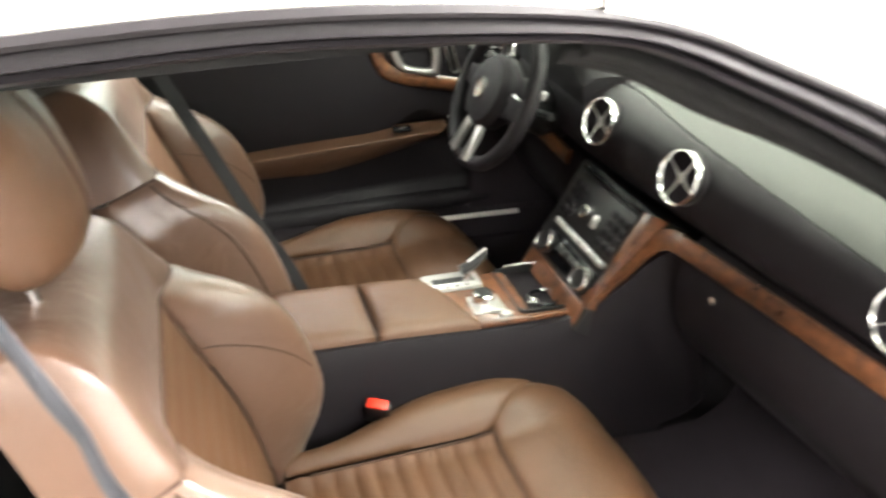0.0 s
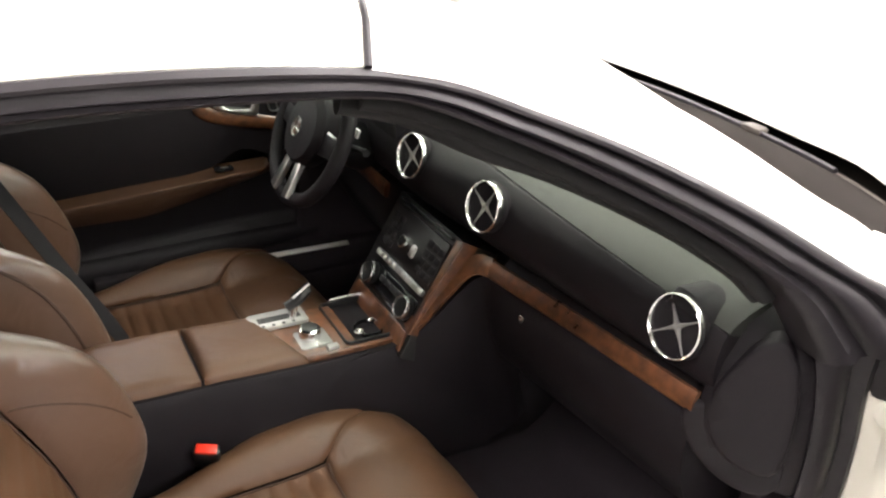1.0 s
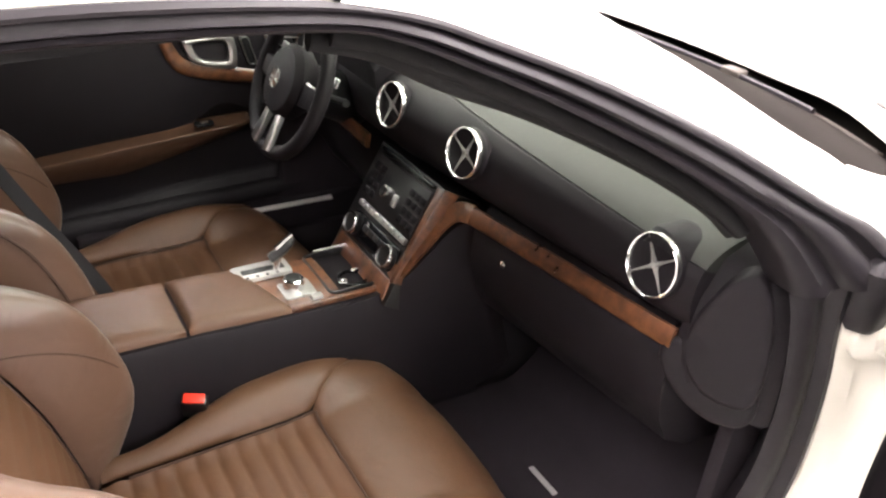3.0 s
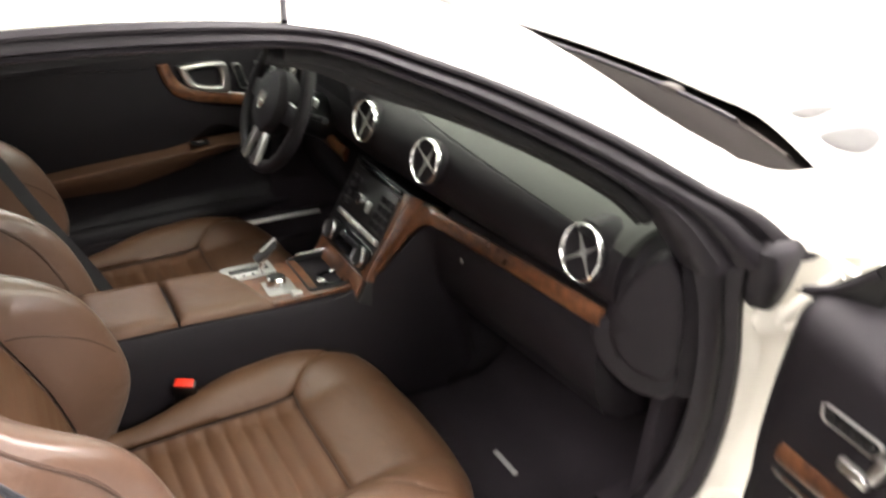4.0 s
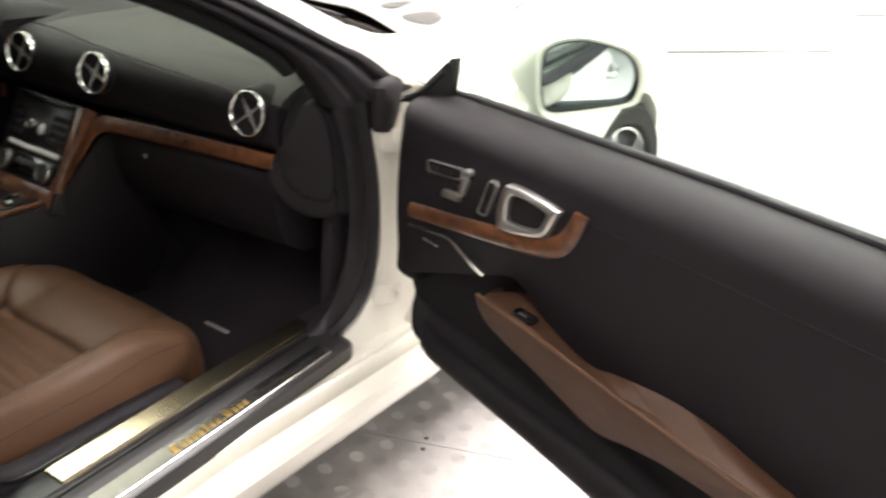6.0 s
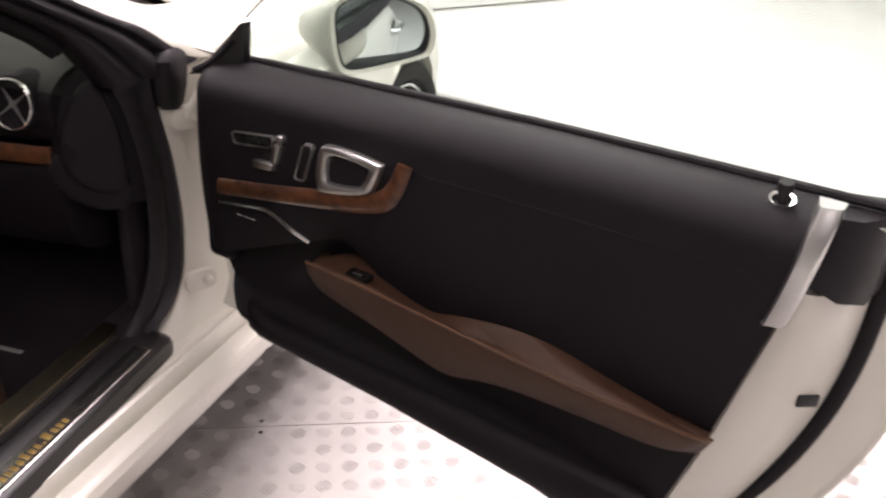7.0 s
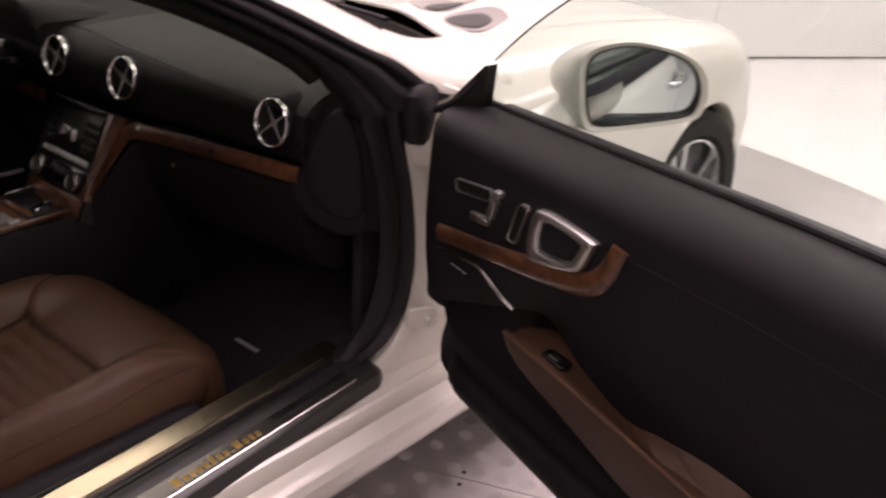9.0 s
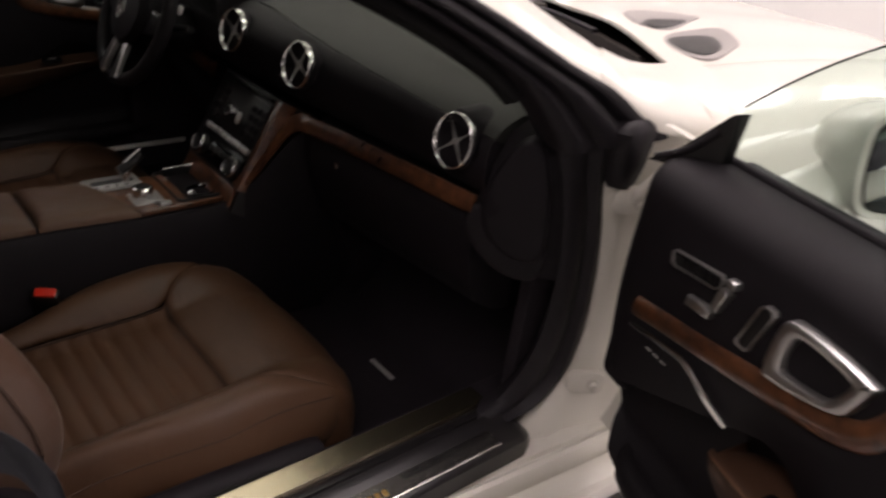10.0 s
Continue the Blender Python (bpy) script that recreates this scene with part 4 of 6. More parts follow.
def dashboard():
    d = thing("dashboard", "black leather dashboard with burl wood strip and chrome round vents", "dashboard", pose(0.1, 0, 0.5))
    inv = pose(-0.1, 0, -0.5)

    def put(name, bm, mat, parent=d, label="", angle=38):
        bm.transform(inv)
        return part(name, bm, mat, parent, label, angle)

    # one profile from the wood strip up over the top, split between black front and top painted paler as if lit
    def profile(y):
        x0 = dash_line(y)
        e = max(0.0, (abs(y) - 0.42) / 0.18)
        pr = [(x0 + 0.024, 0.803), (x0 + 0.012, 0.818), (x0 + 0.004, 0.845), (x0 + 0.004, 0.875), (x0 + 0.009, 0.897), (x0 + 0.026, 0.916), (x0 + 0.052, 0.9305), (x0 + 0.082, 0.939), (x0 + 0.12, 0.9455), (0.20, 0.951 - 0.004 * e), (0.33 - 0.10 * e, 0.9535), (0.42 - 0.15 * (abs(y) / 0.66) ** 2.2, 0.954)]
        return [(q.x, q.z) for q in smooth_line([(x, 0, z) for x, z in pr], 6)]

    def fold(y):
        """Height of the border between the black front and the top in its lit colour."""
        return 0.9345 + 0.05 * min(y, 0.10)

    def along(pr, z0, z1, n):
        """n points of the profile between two heights."""
        res = []
        for z in span(z0, z1, n):
            for (xa, za), (xb, zb) in zip(pr, pr[1:]):
                if z <= zb or (xb, zb) == pr[-1]:
                    k = min(1.0, max(0.0, (z - za) / max(1e-6, zb - za)))
                    res.append((xa + (xb - xa) * k, z))
                    break
        return res

    for ys_, mat, lab in ((span(0.159, -0.612, 79), LIT_DASH, "black grained dashboard top pad, windscreen light in its colour"), (span(0.60, 0.161, 19), BLACK, "black top pad before the driver")):
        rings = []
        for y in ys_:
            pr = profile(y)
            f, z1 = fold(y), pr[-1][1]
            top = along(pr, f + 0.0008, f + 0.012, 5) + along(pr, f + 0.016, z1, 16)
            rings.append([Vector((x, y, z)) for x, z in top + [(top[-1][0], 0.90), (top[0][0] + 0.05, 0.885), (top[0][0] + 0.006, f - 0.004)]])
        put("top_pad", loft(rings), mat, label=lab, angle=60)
    rings = []
    for y in span(0.60, -0.612, 91):
        pr = profile(y)
        f = fold(y)
        low_ = along(pr, 0.803, f - 0.006, 14) + along(pr, f - 0.003, f, 3)
        low_[-1] = (low_[-1][0] + 0.002, f - 0.001)
        rings.append([Vector((x, y, z)) for x, z in low_ + [(low_[-1][0] + 0.012, f - 0.006), (low_[-1][0] + 0.08, f - 0.03), (0.28, 0.80)]])
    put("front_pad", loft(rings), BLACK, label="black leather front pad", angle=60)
    # wood strip in three pieces with joints, sweeping down beside the centre stack
    def strip(name, line, w, t, mat, nrm):
        line = smooth_line(line, 6)
        rings = []
        for i, p in enumerate(line):
            dd = (line[min(i + 1, len(line) - 1)] - line[max(i - 1, 0)]).normalized()
            nn = Vector(nrm)
            s = dd.cross(nn).normalized()
            nn = s.cross(dd)
            ww = w[0] + (w[1] - w[0]) * i / (len(line) - 1)
            rings.append([p + s * a * ww + nn * t * b for a, b in ((-0.5, 0), (-0.5, 0.6), (-0.36, 0.95), (0, 1.1), (0.36, 0.95), (0.5, 0.6), (0.5, 0))])
        return put(name, loft(rings), mat, label="burl walnut strip")

    def wy(y):
        return dash_line(y) + 0.008

    strip("wood_strip", [(wy(-0.597) + 0.004, -0.597, 0.783), (wy(-0.50), -0.50, 0.783), (wy(-0.40), -0.40, 0.781), (wy(-0.30), -0.30, 0.778), (wy(-0.20), -0.20, 0.774), (wy(-0.152), -0.152, 0.772)], (0.034, 0.034), 0.012, WOOD, (-1, 0, 0.1))
    strip("wood_bend", [(wy(-0.149), -0.149, 0.772), (0.016, -0.115, 0.764), (0.000, -0.092, 0.742), (-0.034, -0.080, 0.695), (-0.070, -0.068, 0.648), (-0.092, -0.054, 0.620)], (0.036, 0.046), 0.009, WOOD, (-1, 0, 0.55))
    strip("wood_strip", [(wy(0.22), 0.22, 0.777), (wy(0.40), 0.40, 0.783), (wy(0.595), 0.595, 0.785)], (0.032, 0.032), 0.012, WOOD, (-1, 0, 0.1))
    # glove box and knee panels
    rings = []
    for y in span(-0.152, -0.60, 19):
        x0 = dash_line(y)
        rings.append([Vector((x, y, z)) for x, z in ((x0 + 0.022, 0.766), (x0 + 0.012, 0.758), (x0 + 0.008, 0.735), (x0 + 0.006, 0.70), (x0 + 0.02, 0.63), (x0 + 0.05, 0.575), (x0 + 0.10, 0.545), (0.50, 0.50), (0.55, 0.80), (x0 + 0.05, 0.80))])
    glove = put("glove_box", loft(rings), BLACK, label="black glove box below the wood strip", angle=60)
    put("glove_lock", lathe([(0, -0.002), (0.007, -0.002), (0.007, 0.003), (0.0, 0.004)], 16, facing((dash_line(-0.242) + 0.006, -0.242, 0.718), (-1, 0, 0.1))), CHROME, glove, "small chrome glove box lock")
    rings = []
    for y in span(0.16, 0.60, 11):
        rings.append([Vector((x, y, z)) for x, z in ((0.03, 0.766), (0.02, 0.74), (0.03, 0.66), (0.08, 0.58), (0.16, 0.54), (0.50, 0.50), (0.55, 0.80), (0.06, 0.80))])
    put("knee_panel", loft(rings), BLACK, label="black panel under the steering wheel", angle=60)
    # instrument hood
    rings = []
    for y in span(0.20, 0.53, 13):
        k = 1 - ((y - 0.365) / 0.17) ** 4
        rings.append([Vector((x, y, z)) for x, z in ((0.0, 0.86), (-0.01, 0.93 + 0.03 * k), (0.01, 0.945 + 0.04 * k), (0.08, 0.945 + 0.04 * k), (0.2, 0.945 + 0.01 * k), (0.2, 0.86))])
    put("instrument_hood", loft(rings), BLACK, label="black hood over the instruments", angle=50)

    # round vents
    def vent(y, z, x, big, normal, pod, turn):
        m = facing((x, y, z), normal)
        r = big
        if pod:
            sy = 1 if y > 0 else -1
            c, n = Vector((x, y, z)), Vector(normal).normalized()
            put("vent_pod", tube([c - n * 0.027, c - n * 0.028, c - n * 0.034, c + Vector((0.042, 0.0, 0.007)), c + Vector((0.062, sy * 0.004, 0.011)), c + Vector((0.082, sy * 0.009, 0.014)), c + Vector((0.098, sy * 0.013, 0.016)), c + Vector((0.104, sy * 0.014, 0.016))], [0.0462, 0.0478, 0.049, 0.0495, 0.046, 0.036, 0.020, 0.005], 36), BLACK, label="black pod round the outer vent")
        v = put("air_vent", lathe([(r * 0.995, -0.006), (r * 1.003, -0.0005), (r * 0.99, 0.0035), (r * 0.95, 0.005), (r * 0.915, 0.003), (r * 0.895, -0.002), (r * 0.86, -0.013), (r * 0.85, -0.016)], 56, m, closed=True), CHROME, label="round air vent with a chrome ring and cross")
        put("collar", lathe([(r * 0.97, -0.018), (r * 1.0, -0.016), (r * 0.992, -0.0045), (r * 0.95, -0.004), (r * 0.94, -0.018)], 48, m, closed=True), BLACK, v, "black collar behind the ring")
        put("bowl", lathe([(r * 0.86, -0.008), (r * 0.79, -0.017), (r * 0.4, -0.022), (0, -0.022), (0, -0.027), (r * 0.93, -0.027), (r * 0.93, -0.008)], 40, m), CARPET, v, "dark bowl of the vent")
        for a in (45, 135, 225, 315):
            arm = loft([[Vector((q, w * s_, h * s_ / 0.003)) for w, h in ((-1, -0.002), (-0.45, 0.0034), (0.45, 0.0034), (1, -0.002))] for q, s_ in ((0.003, 0.0036), (r * 0.40, 0.0018), (r * 0.87, 0.0011))])
            arm.transform(m @ pose(0, 0, -0.0045, 0, 0, a + turn))
            put("vane", arm, SILVER, v)
        put("vent_cap", lathe([(0, -0.008), (0.0058, -0.008), (0.0048, -0.0005), (0, 0.0012)], 16, m), SILVER, v)

    vent(0.123, 0.893, -0.012, 0.046, (-1, -0.05, 0.22), False, 22)
    vent(-0.130, 0.891, -0.002, 0.046, (-1, -0.05, 0.22), False, 22)
    vent(-0.543, 0.881, 0.052, 0.0475, (-1, 0.02, 0.2), True, -6)
    vent(0.560, 0.889, -0.016, 0.0475, (-1, 0.1, 0.22), True, -6)
    # notch beside the top pad and side trim under the pillar
    side = [[Vector(q) for q in r] for r in (
        ((0.072, -0.600, 0.80), (0.082, -0.600, 0.86), (0.11, -0.600, 0.915), (0.15, -0.600, 0.932), (0.22, -0.600, 0.936), (0.30, -0.60, 0.92), (0.30, -0.60, 0.66), (0.085, -0.597, 0.70)),
        ((0.066, -0.625, 0.79), (0.082, -0.632, 0.86), (0.108, -0.645, 0.903), (0.15, -0.67, 0.922), (0.21, -0.70, 0.925), (0.30, -0.70, 0.88), (0.30, -0.66, 0.64), (0.09, -0.63, 0.69)),
        ((0.10, -0.668, 0.79), (0.115, -0.675, 0.85), (0.135, -0.685, 0.89), (0.165, -0.70, 0.905), (0.21, -0.715, 0.905), (0.30, -0.715, 0.87), (0.30, -0.70, 0.63), (0.12, -0.672, 0.68)),
        ((0.15, -0.708, 0.78), (0.155, -0.71, 0.84), (0.165, -0.712, 0.875), (0.18, -0.715, 0.885), (0.21, -0.718, 0.885), (0.30, -0.718, 0.86), (0.30, -0.71, 0.63), (0.165, -0.712, 0.67)))]
    put("side_trim", loft(side), BLACK, label="black moulded trim at the dashboard's end", angle=50)
    m1 = axes(Vector((0.105, -0.650, 0.0)), Vector((0.577, -0.816, 0)), Vector((0, 0, 1)), Vector((-0.816, -0.577, 0)))
    oval = [(-0.049, 0.795), (-0.045, 0.765), (-0.032, 0.738), (-0.008, 0.714), (0.022, 0.704), (0.054, 0.708), (0.064, 0.74), (0.063, 0.79), (0.056, 0.845), (0.040, 0.895), (0.018, 0.920), (-0.008, 0.905), (-0.030, 0.868), (-0.044, 0.83)]
    oval = [(q.x, q.y) for q in smooth_line([(*q, 0) for q in oval], 3, True)]
    cx, cy = 0.008, 0.80
    rings = [[m1 @ Vector((cx + (x - cx) * k, cy + (y - cy) * k, h)) for x, y in oval] for k, h in ((1.0, -0.02), (1.0, 0.007), (0.97, 0.0115), (0.90, 0.0135), (0.75, 0.0145), (0.4, 0.0155))]
    put("end_cap", loft(rings), BLACK, label="black oval cap on the dashboard's end", angle=50)
    wrap = [(-0.072, 0.782), (-0.079, 0.752), (-0.058, 0.712), (-0.030, 0.686), (0.004, 0.668), (0.034, 0.664), (0.060, 0.672), (0.070, 0.70), (0.062, 0.735), (0.02, 0.74), (-0.02, 0.76), (-0.045, 0.79)]
    wrap = [(q.x, q.y) for q in smooth_line([(*q, 0) for q in wrap], 3, True)]
    cx, cy = -0.005, 0.72
    rings = [[m1 @ Vector((cx + (x - cx) * k, cy + (y - cy) * k, h)) for x, y in wrap] for k, h in ((0.9, -0.10), (1.0, -0.03), (1.0, -0.001), (0.97, 0.004), (0.88, 0.006), (0.5, 0.006))]
    put("end_band", loft(rings), BLACK, label="black band wrapping the end cap", angle=50)
    # dark speaker notch at the end of the top pad
    for i in range(4):
        put("defrost_slat", box((0.012, 0.05, 0.004), (0, 0, 0), 0.0015, 1, pose(0.165 + 0.016 * i, -0.585 - 0.004 * i, 0.9585, 0, 0, 12)), PLASTIC)

    # centre stack: plane from under the vents down to the console
    top, bot = Vector((-0.004, 0.03, 0.800)), Vector((-0.112, 0.03, 0.592))
    up = (top - bot).normalized()
    nrm = Vector((-up.z, 0, up.x))
    m0 = axes(bot, Vector((0, -1, 0)), up, nrm)
    hgt = (top - bot).length
    body = prism([(-0.135, -0.02), (0.115, -0.02), (0.108, 0.10), (0.118, hgt), (-0.135, hgt)], 0.09, m0 @ pose(0, 0, -0.09), 0.004)
    stack = put("centre_panel", body, PLASTIC, label="black centre stack with silver buttons")
    put("radio_panel", prism(rounded(0.205, 0.098, 0.006, cx=-0.008, cy=hgt - 0.068), 0.006, m0, 0.002), SATIN_BLACK, stack, "black radio panel")
    put("screen_frame", prism(rounded(0.20, 0.007, 0.003, cx=-0.008, cy=hgt - 0.008), 0.012, m0, 0.002), GLOSSY, stack)
    for i in range(9):
        put("radio_button", prism(rounded(0.0195, 0.0125, 0.002, 3, cx=-0.094 + 0.0215 * i, cy=hgt - 0.1285), 0.008, m0, 0.0015), SATIN, stack, "silver button")
    for cy in (hgt - 0.043, hgt - 0.062, hgt - 0.081, hgt - 0.100):
        for cx in (-0.098, -0.076, 0.042, 0.062, 0.082):
            put("key", prism(rounded(0.017, 0.014, 0.002, 3, cx=cx, cy=cy), 0.0085, m0, 0.0015), BLACK, stack)
    put("dial", lathe([(0, 0.004), (0.014, 0.004), (0.013, 0.018), (0.010, 0.020), (0, 0.019)], 24, m0 @ pose(-0.03, hgt - 0.075, 0)), CHROME, stack, "chrome volume dial")
    put("key_pad", prism(rounded(0.016, 0.026, 0.004, 3, cx=0.004, cy=hgt - 0.079), 0.010, m0, 0.002), SATIN, stack, "silver key beside the dial")
    # climate row
    put("climate_panel", prism(rounded(0.19, 0.052, 0.008, cx=-0.008, cy=hgt - 0.172), 0.005, m0, 0.002), GLOSSY, stack, "gloss black climate panel")
    for cx in (-0.082, 0.068):
        kn = put("climate_knob", lathe([(0.0, 0.003), (0.0232, 0.003), (0.0225, 0.015), (0, 0.015)], 30, m0 @ pose(cx, hgt - 0.172, 0.003)), PLASTIC, stack, "black climate knob with a chrome ring")
        put("knob_ring", lathe([(0.0228, 0.012), (0.0236, 0.017), (0.0222, 0.0205), (0.0196, 0.0205), (0.0186, 0.016), (0.0186, 0.012)], 32, m0 @ pose(cx, hgt - 0.172, 0.003), closed=True), CHROME, kn, "chrome ring")
        put("knob_face", lathe([(0, 0.0), (0.0183, 0.0), (0.0178, 0.017), (0, 0.0175)], 24, m0 @ pose(cx, hgt - 0.172, 0.003)), PLASTIC, kn)
    for i in range(4):
        put("climate_key", prism(rounded(0.02, 0.013, 0.002, 3, cx=-0.04 + 0.0225 * i, cy=hgt - 0.165), 0.0085, m0, 0.0015), PLASTIC, stack)
    put("wood_panel", prism([(-0.125, -0.012), (0.105, -0.012), (0.10, 0.028), (-0.118, 0.028)], 0.005, m0, 0.002), WOOD, stack, "burl walnut panel at the foot of the stack")
    put("wood_cheek", prism([(0.0985, 0.024), (0.113, 0.030), (0.112, 0.10), (0.124, hgt + 0.001), (0.099, hgt - 0.004)], 0.036, m0 @ pose(0, 0, -0.030), 0.003), WOOD, stack, "burl walnut cheek beside the stack")
    return d


dashboard()


def steering_wheel():
    c = Vector((-0.128, 0.358, 0.876))
    n = Vector((-0.93, 0, 0.37)).normalized()
    m = facing(c, n) @ Matrix.Scale(0.92, 4)
    w = thing("steering_wheel", "black leather steering wheel with silver spokes and a round hub", "steering wheel", m)
    r = 0.168
    ring = []
    for i in range(56):
        a = 2 * math.pi * i / 56
        k = 0.985 if math.sin(a) < -0.85 else 1.0
        ring.append(Vector((r * math.cos(a), r * math.sin(a) * k, 0)))
    part("rim", tube(ring, 0.0175, 14, closed=True), BLACK, w, "black leather rim")
    lift = pose(0, 0, 0.026)
    part("hub", lathe([(0, -0.071), (0.060, -0.071), (0.084, -0.045), (0.087, -0.014), (0.074, 0.003), (0.040, 0.011), (0, 0.012)], 32, lift), BLACK, w, "black hub pad")
    part("emblem", lathe([(0.0, 0.011), (0.025, 0.0105), (0.025, 0.014), (0.0215, 0.0145), (0.0215, 0.0125), (0, 0.0125)], 28, lift), CHROME, w, "plain round chrome emblem")
    for a in (90, 210, 330):
        part("emblem_arm", box((0.021, 0.003, 0.003), (0, 0, 0), 0.001, 1, lift @ pose(0, 0, 0, 0, 0, a) @ pose(0.011, 0, 0.0135)), CHROME, w)
    for sx in (-1, 1):
        b = prism([(sx * 0.055, 0.02), (sx * 0.17, 0.026), (sx * 0.172, -0.018), (sx * 0.06, -0.035)], 0.022, pose(0, 0, -0.014), 0.005)
        part("spoke", b, BLACK, w)
        part("switch_plate", prism([(sx * 0.086, 0.027), (sx * 0.132, 0.022), (sx * 0.126, -0.016), (sx * 0.092, -0.030)], 0.007, pose(0, 0, 0.008, 0, sx * 6, 0), 0.003), SATIN, w, "silver switch plate")
        for q in (-1, 1):
            part("switch", prism(rounded(0.030, 0.013, 0.004, 3, cx=sx * 0.108, cy=q * 0.011), 0.010, pose(0, 0, 0.008, 0, sx * 6, 0), 0.002), PLASTIC, w)
        b = prism([(sx * 0.016, -0.05), (sx * 0.040, -0.06), (sx * 0.052, -0.160), (sx * 0.026, -0.166)], 0.014, pose(0, 0, -0.004, -6, 0, 0), 0.004)
        part("lower_spoke", b, SATIN, w, "satin silver lower spoke")
        part("paddle", box((0.055, 0.02, 0.006), (sx * 0.135, 0.055, -0.028), 0.003), SATIN, w, "silver shift paddle")
    part("column", lathe([(0.03, -0.03), (0.055, -0.05), (0.06, -0.15), (0.05, -0.2), (0.0, -0.2), (0.0, -0.03)], 20), PLASTIC, w, "black column shroud")
    part("stalk", tube([(-0.05, 0.0, -0.07), (-0.16, 0.025, -0.06), (-0.185, 0.03, -0.055)], [0.008, 0.007, 0.009], 8), PLASTIC, w)
    part("stalk", tube([(0.05, 0.0, -0.07), (0.15, 0.02, -0.06), (0.17, 0.022, -0.058)], [0.008, 0.007, 0.009], 8), PLASTIC, w)


steering_wheel()


# ---- console ----
CON_R, CON_L = -0.045, 0.125


def console():
    c = thing("centre_console", "tan leather centre console with wood trim and silver gear gate", "centre console", pose(-0.5, 0.04, 0.24))
    inv = pose(0.5, -0.04, -0.24)

    def put(name, bm, mat, parent=c, label="", angle=38):
        bm.transform(inv)
        return part(name, bm, mat, parent, label, angle)

    # dark tunnel body, its top following the console's rise
    def topz(x):
        return 0.594 - 0.02 * max(0, (-x - 0.1)) * 0 + 0.012 * min(1, max(0, (-x - 0.25) / 0.25))

    rings = []
    for x in (-1.02, -0.8, -0.6, -0.45, -0.3, -0.12, 0.0, 0.12):
        t = topz(x) - 0.012 - 0.0 * x
        k = max(0, (x + 0.10) / 0.22)
        r, l = CON_R - 0.012 - 0.01 * k, CON_L + 0.012
        rings.append([Vector((x, y, z)) for y, z in ((r - 0.02, 0.23), (r - 0.012, 0.45), (r - 0.002, t - 0.02), (r + 0.006, t - 0.003), (r + 0.02, t), (l - 0.02, t), (l, t - 0.02), (l + 0.02, 0.23))])
    put("tunnel", loft(rings), BLACK, label="black tunnel side of the console", angle=50)
    # black flank that sweeps from the console up beside the wood bend to the glove box
    tops = smooth_line([(-0.32, -0.048, 0.560), (-0.19, -0.056, 0.576), (-0.125, -0.064, 0.588), (-0.09, -0.080, 0.616), (-0.05, -0.094, 0.660), (-0.012, -0.104, 0.708), (0.015, -0.122, 0.742), (0.03, -0.16, 0.757)], 5)
    feet = smooth_line([(-0.32, -0.058, 0.30), (-0.18, -0.076, 0.30), (-0.08, -0.086, 0.30), (0.0, -0.092, 0.30), (0.07, -0.098, 0.30), (0.13, -0.105, 0.32), (0.15, -0.125, 0.36), (0.14, -0.16, 0.42)], 5)

    def flank(u, v):
        i = u * (len(tops) - 1)
        k = min(int(i), len(tops) - 2)
        t, f = tops[k].lerp(tops[k + 1], i - k), feet[k].lerp(feet[k + 1], i - k)
        m = Vector((0.65 * t.x + 0.35 * f.x, min(t.y, f.y) - 0.012, 0.5 * (t.z + f.z) + 0.06))
        return t.lerp(m, v).lerp(m.lerp(f, v), v)

    put("tunnel_flank", sheet(flank, span(0, 1, 36), span(0, 1, 16), back=(0.02, 0.05, 0)), BLACK, label="black flank between console and glove box", angle=70)
    # armrest lids
    def lid(x0, x1, z0, z1, name, skew=0.0):
        def top(u, v):
            x = x0 + (x1 - skew * (1 - v) - x0) * u
            y = CON_L - (CON_L - CON_R) * v
            bulge = (1 - abs(2 * v - 1) ** 4) * (1 - abs(2 * u - 1) ** 8)
            return (x, y, z0 + 0.005 + (z1 - z0) * u + 0.006 * bulge)
        return put(name, sheet(lambda u, v: top(u, 1 - v), span(0, 1, 17), span(0, 1, 15), back=(0, 0, -0.026), roll=0.007, edge=0.016), TAN, label="tan leather armrest lid with rounded edges", angle=60)

    lid(-1.0, -0.481, 0.612, 0.603, "armrest_lid")
    lid(-0.475, -0.285, 0.603, 0.594, "armrest_lid", 0.055)
    # wood deck with gear gate
    def deck(u, v):
        x = -0.385 + 0.20 * u
        y = CON_L - 0.01 - (CON_L - CON_R - 0.02) * v
        return (x, y, 0.594 - 0.004 * u + 0.003 * (1 - (2 * v - 1) ** 2))
    put("wood_deck", sheet(lambda u, v: deck(u, 1 - v), span(0, 1, 5), span(0, 1, 7), 0.012), WOOD, label="burl walnut deck round the gear gate")
    put("wood_side", box((0.20, 0.013, 0.012), (-0.19, CON_R + 0.004, 0.588), 0.004), WOOD, label="burl walnut edge")
    put("gate_plate", prism(rounded(0.112, 0.054, 0.008, cx=-0.300, cy=0.090), 0.008, pose(0, 0, 0.597), 0.003), SILVER, label="satin silver gear gate")
    put("gate_slot", box((0.085, 0.018, 0.002), (-0.298, 0.088, 0.605), 0.0008, 1), PLASTIC, label="dark gear slot")
    for i in range(4):
        put("gate_mark", box((0.006, 0.006, 0.001), (-0.335 + 0.02 * i, 0.068, 0.6052), 0), PLASTIC)
    lever = put("gear_lever", tube(smooth_line([(-0.275, 0.082, 0.595), (-0.272, 0.082, 0.615), (-0.268, 0.083, 0.632)], 3), 0.008, 10), CHROME, label="short chrome gear lever with a black grip")
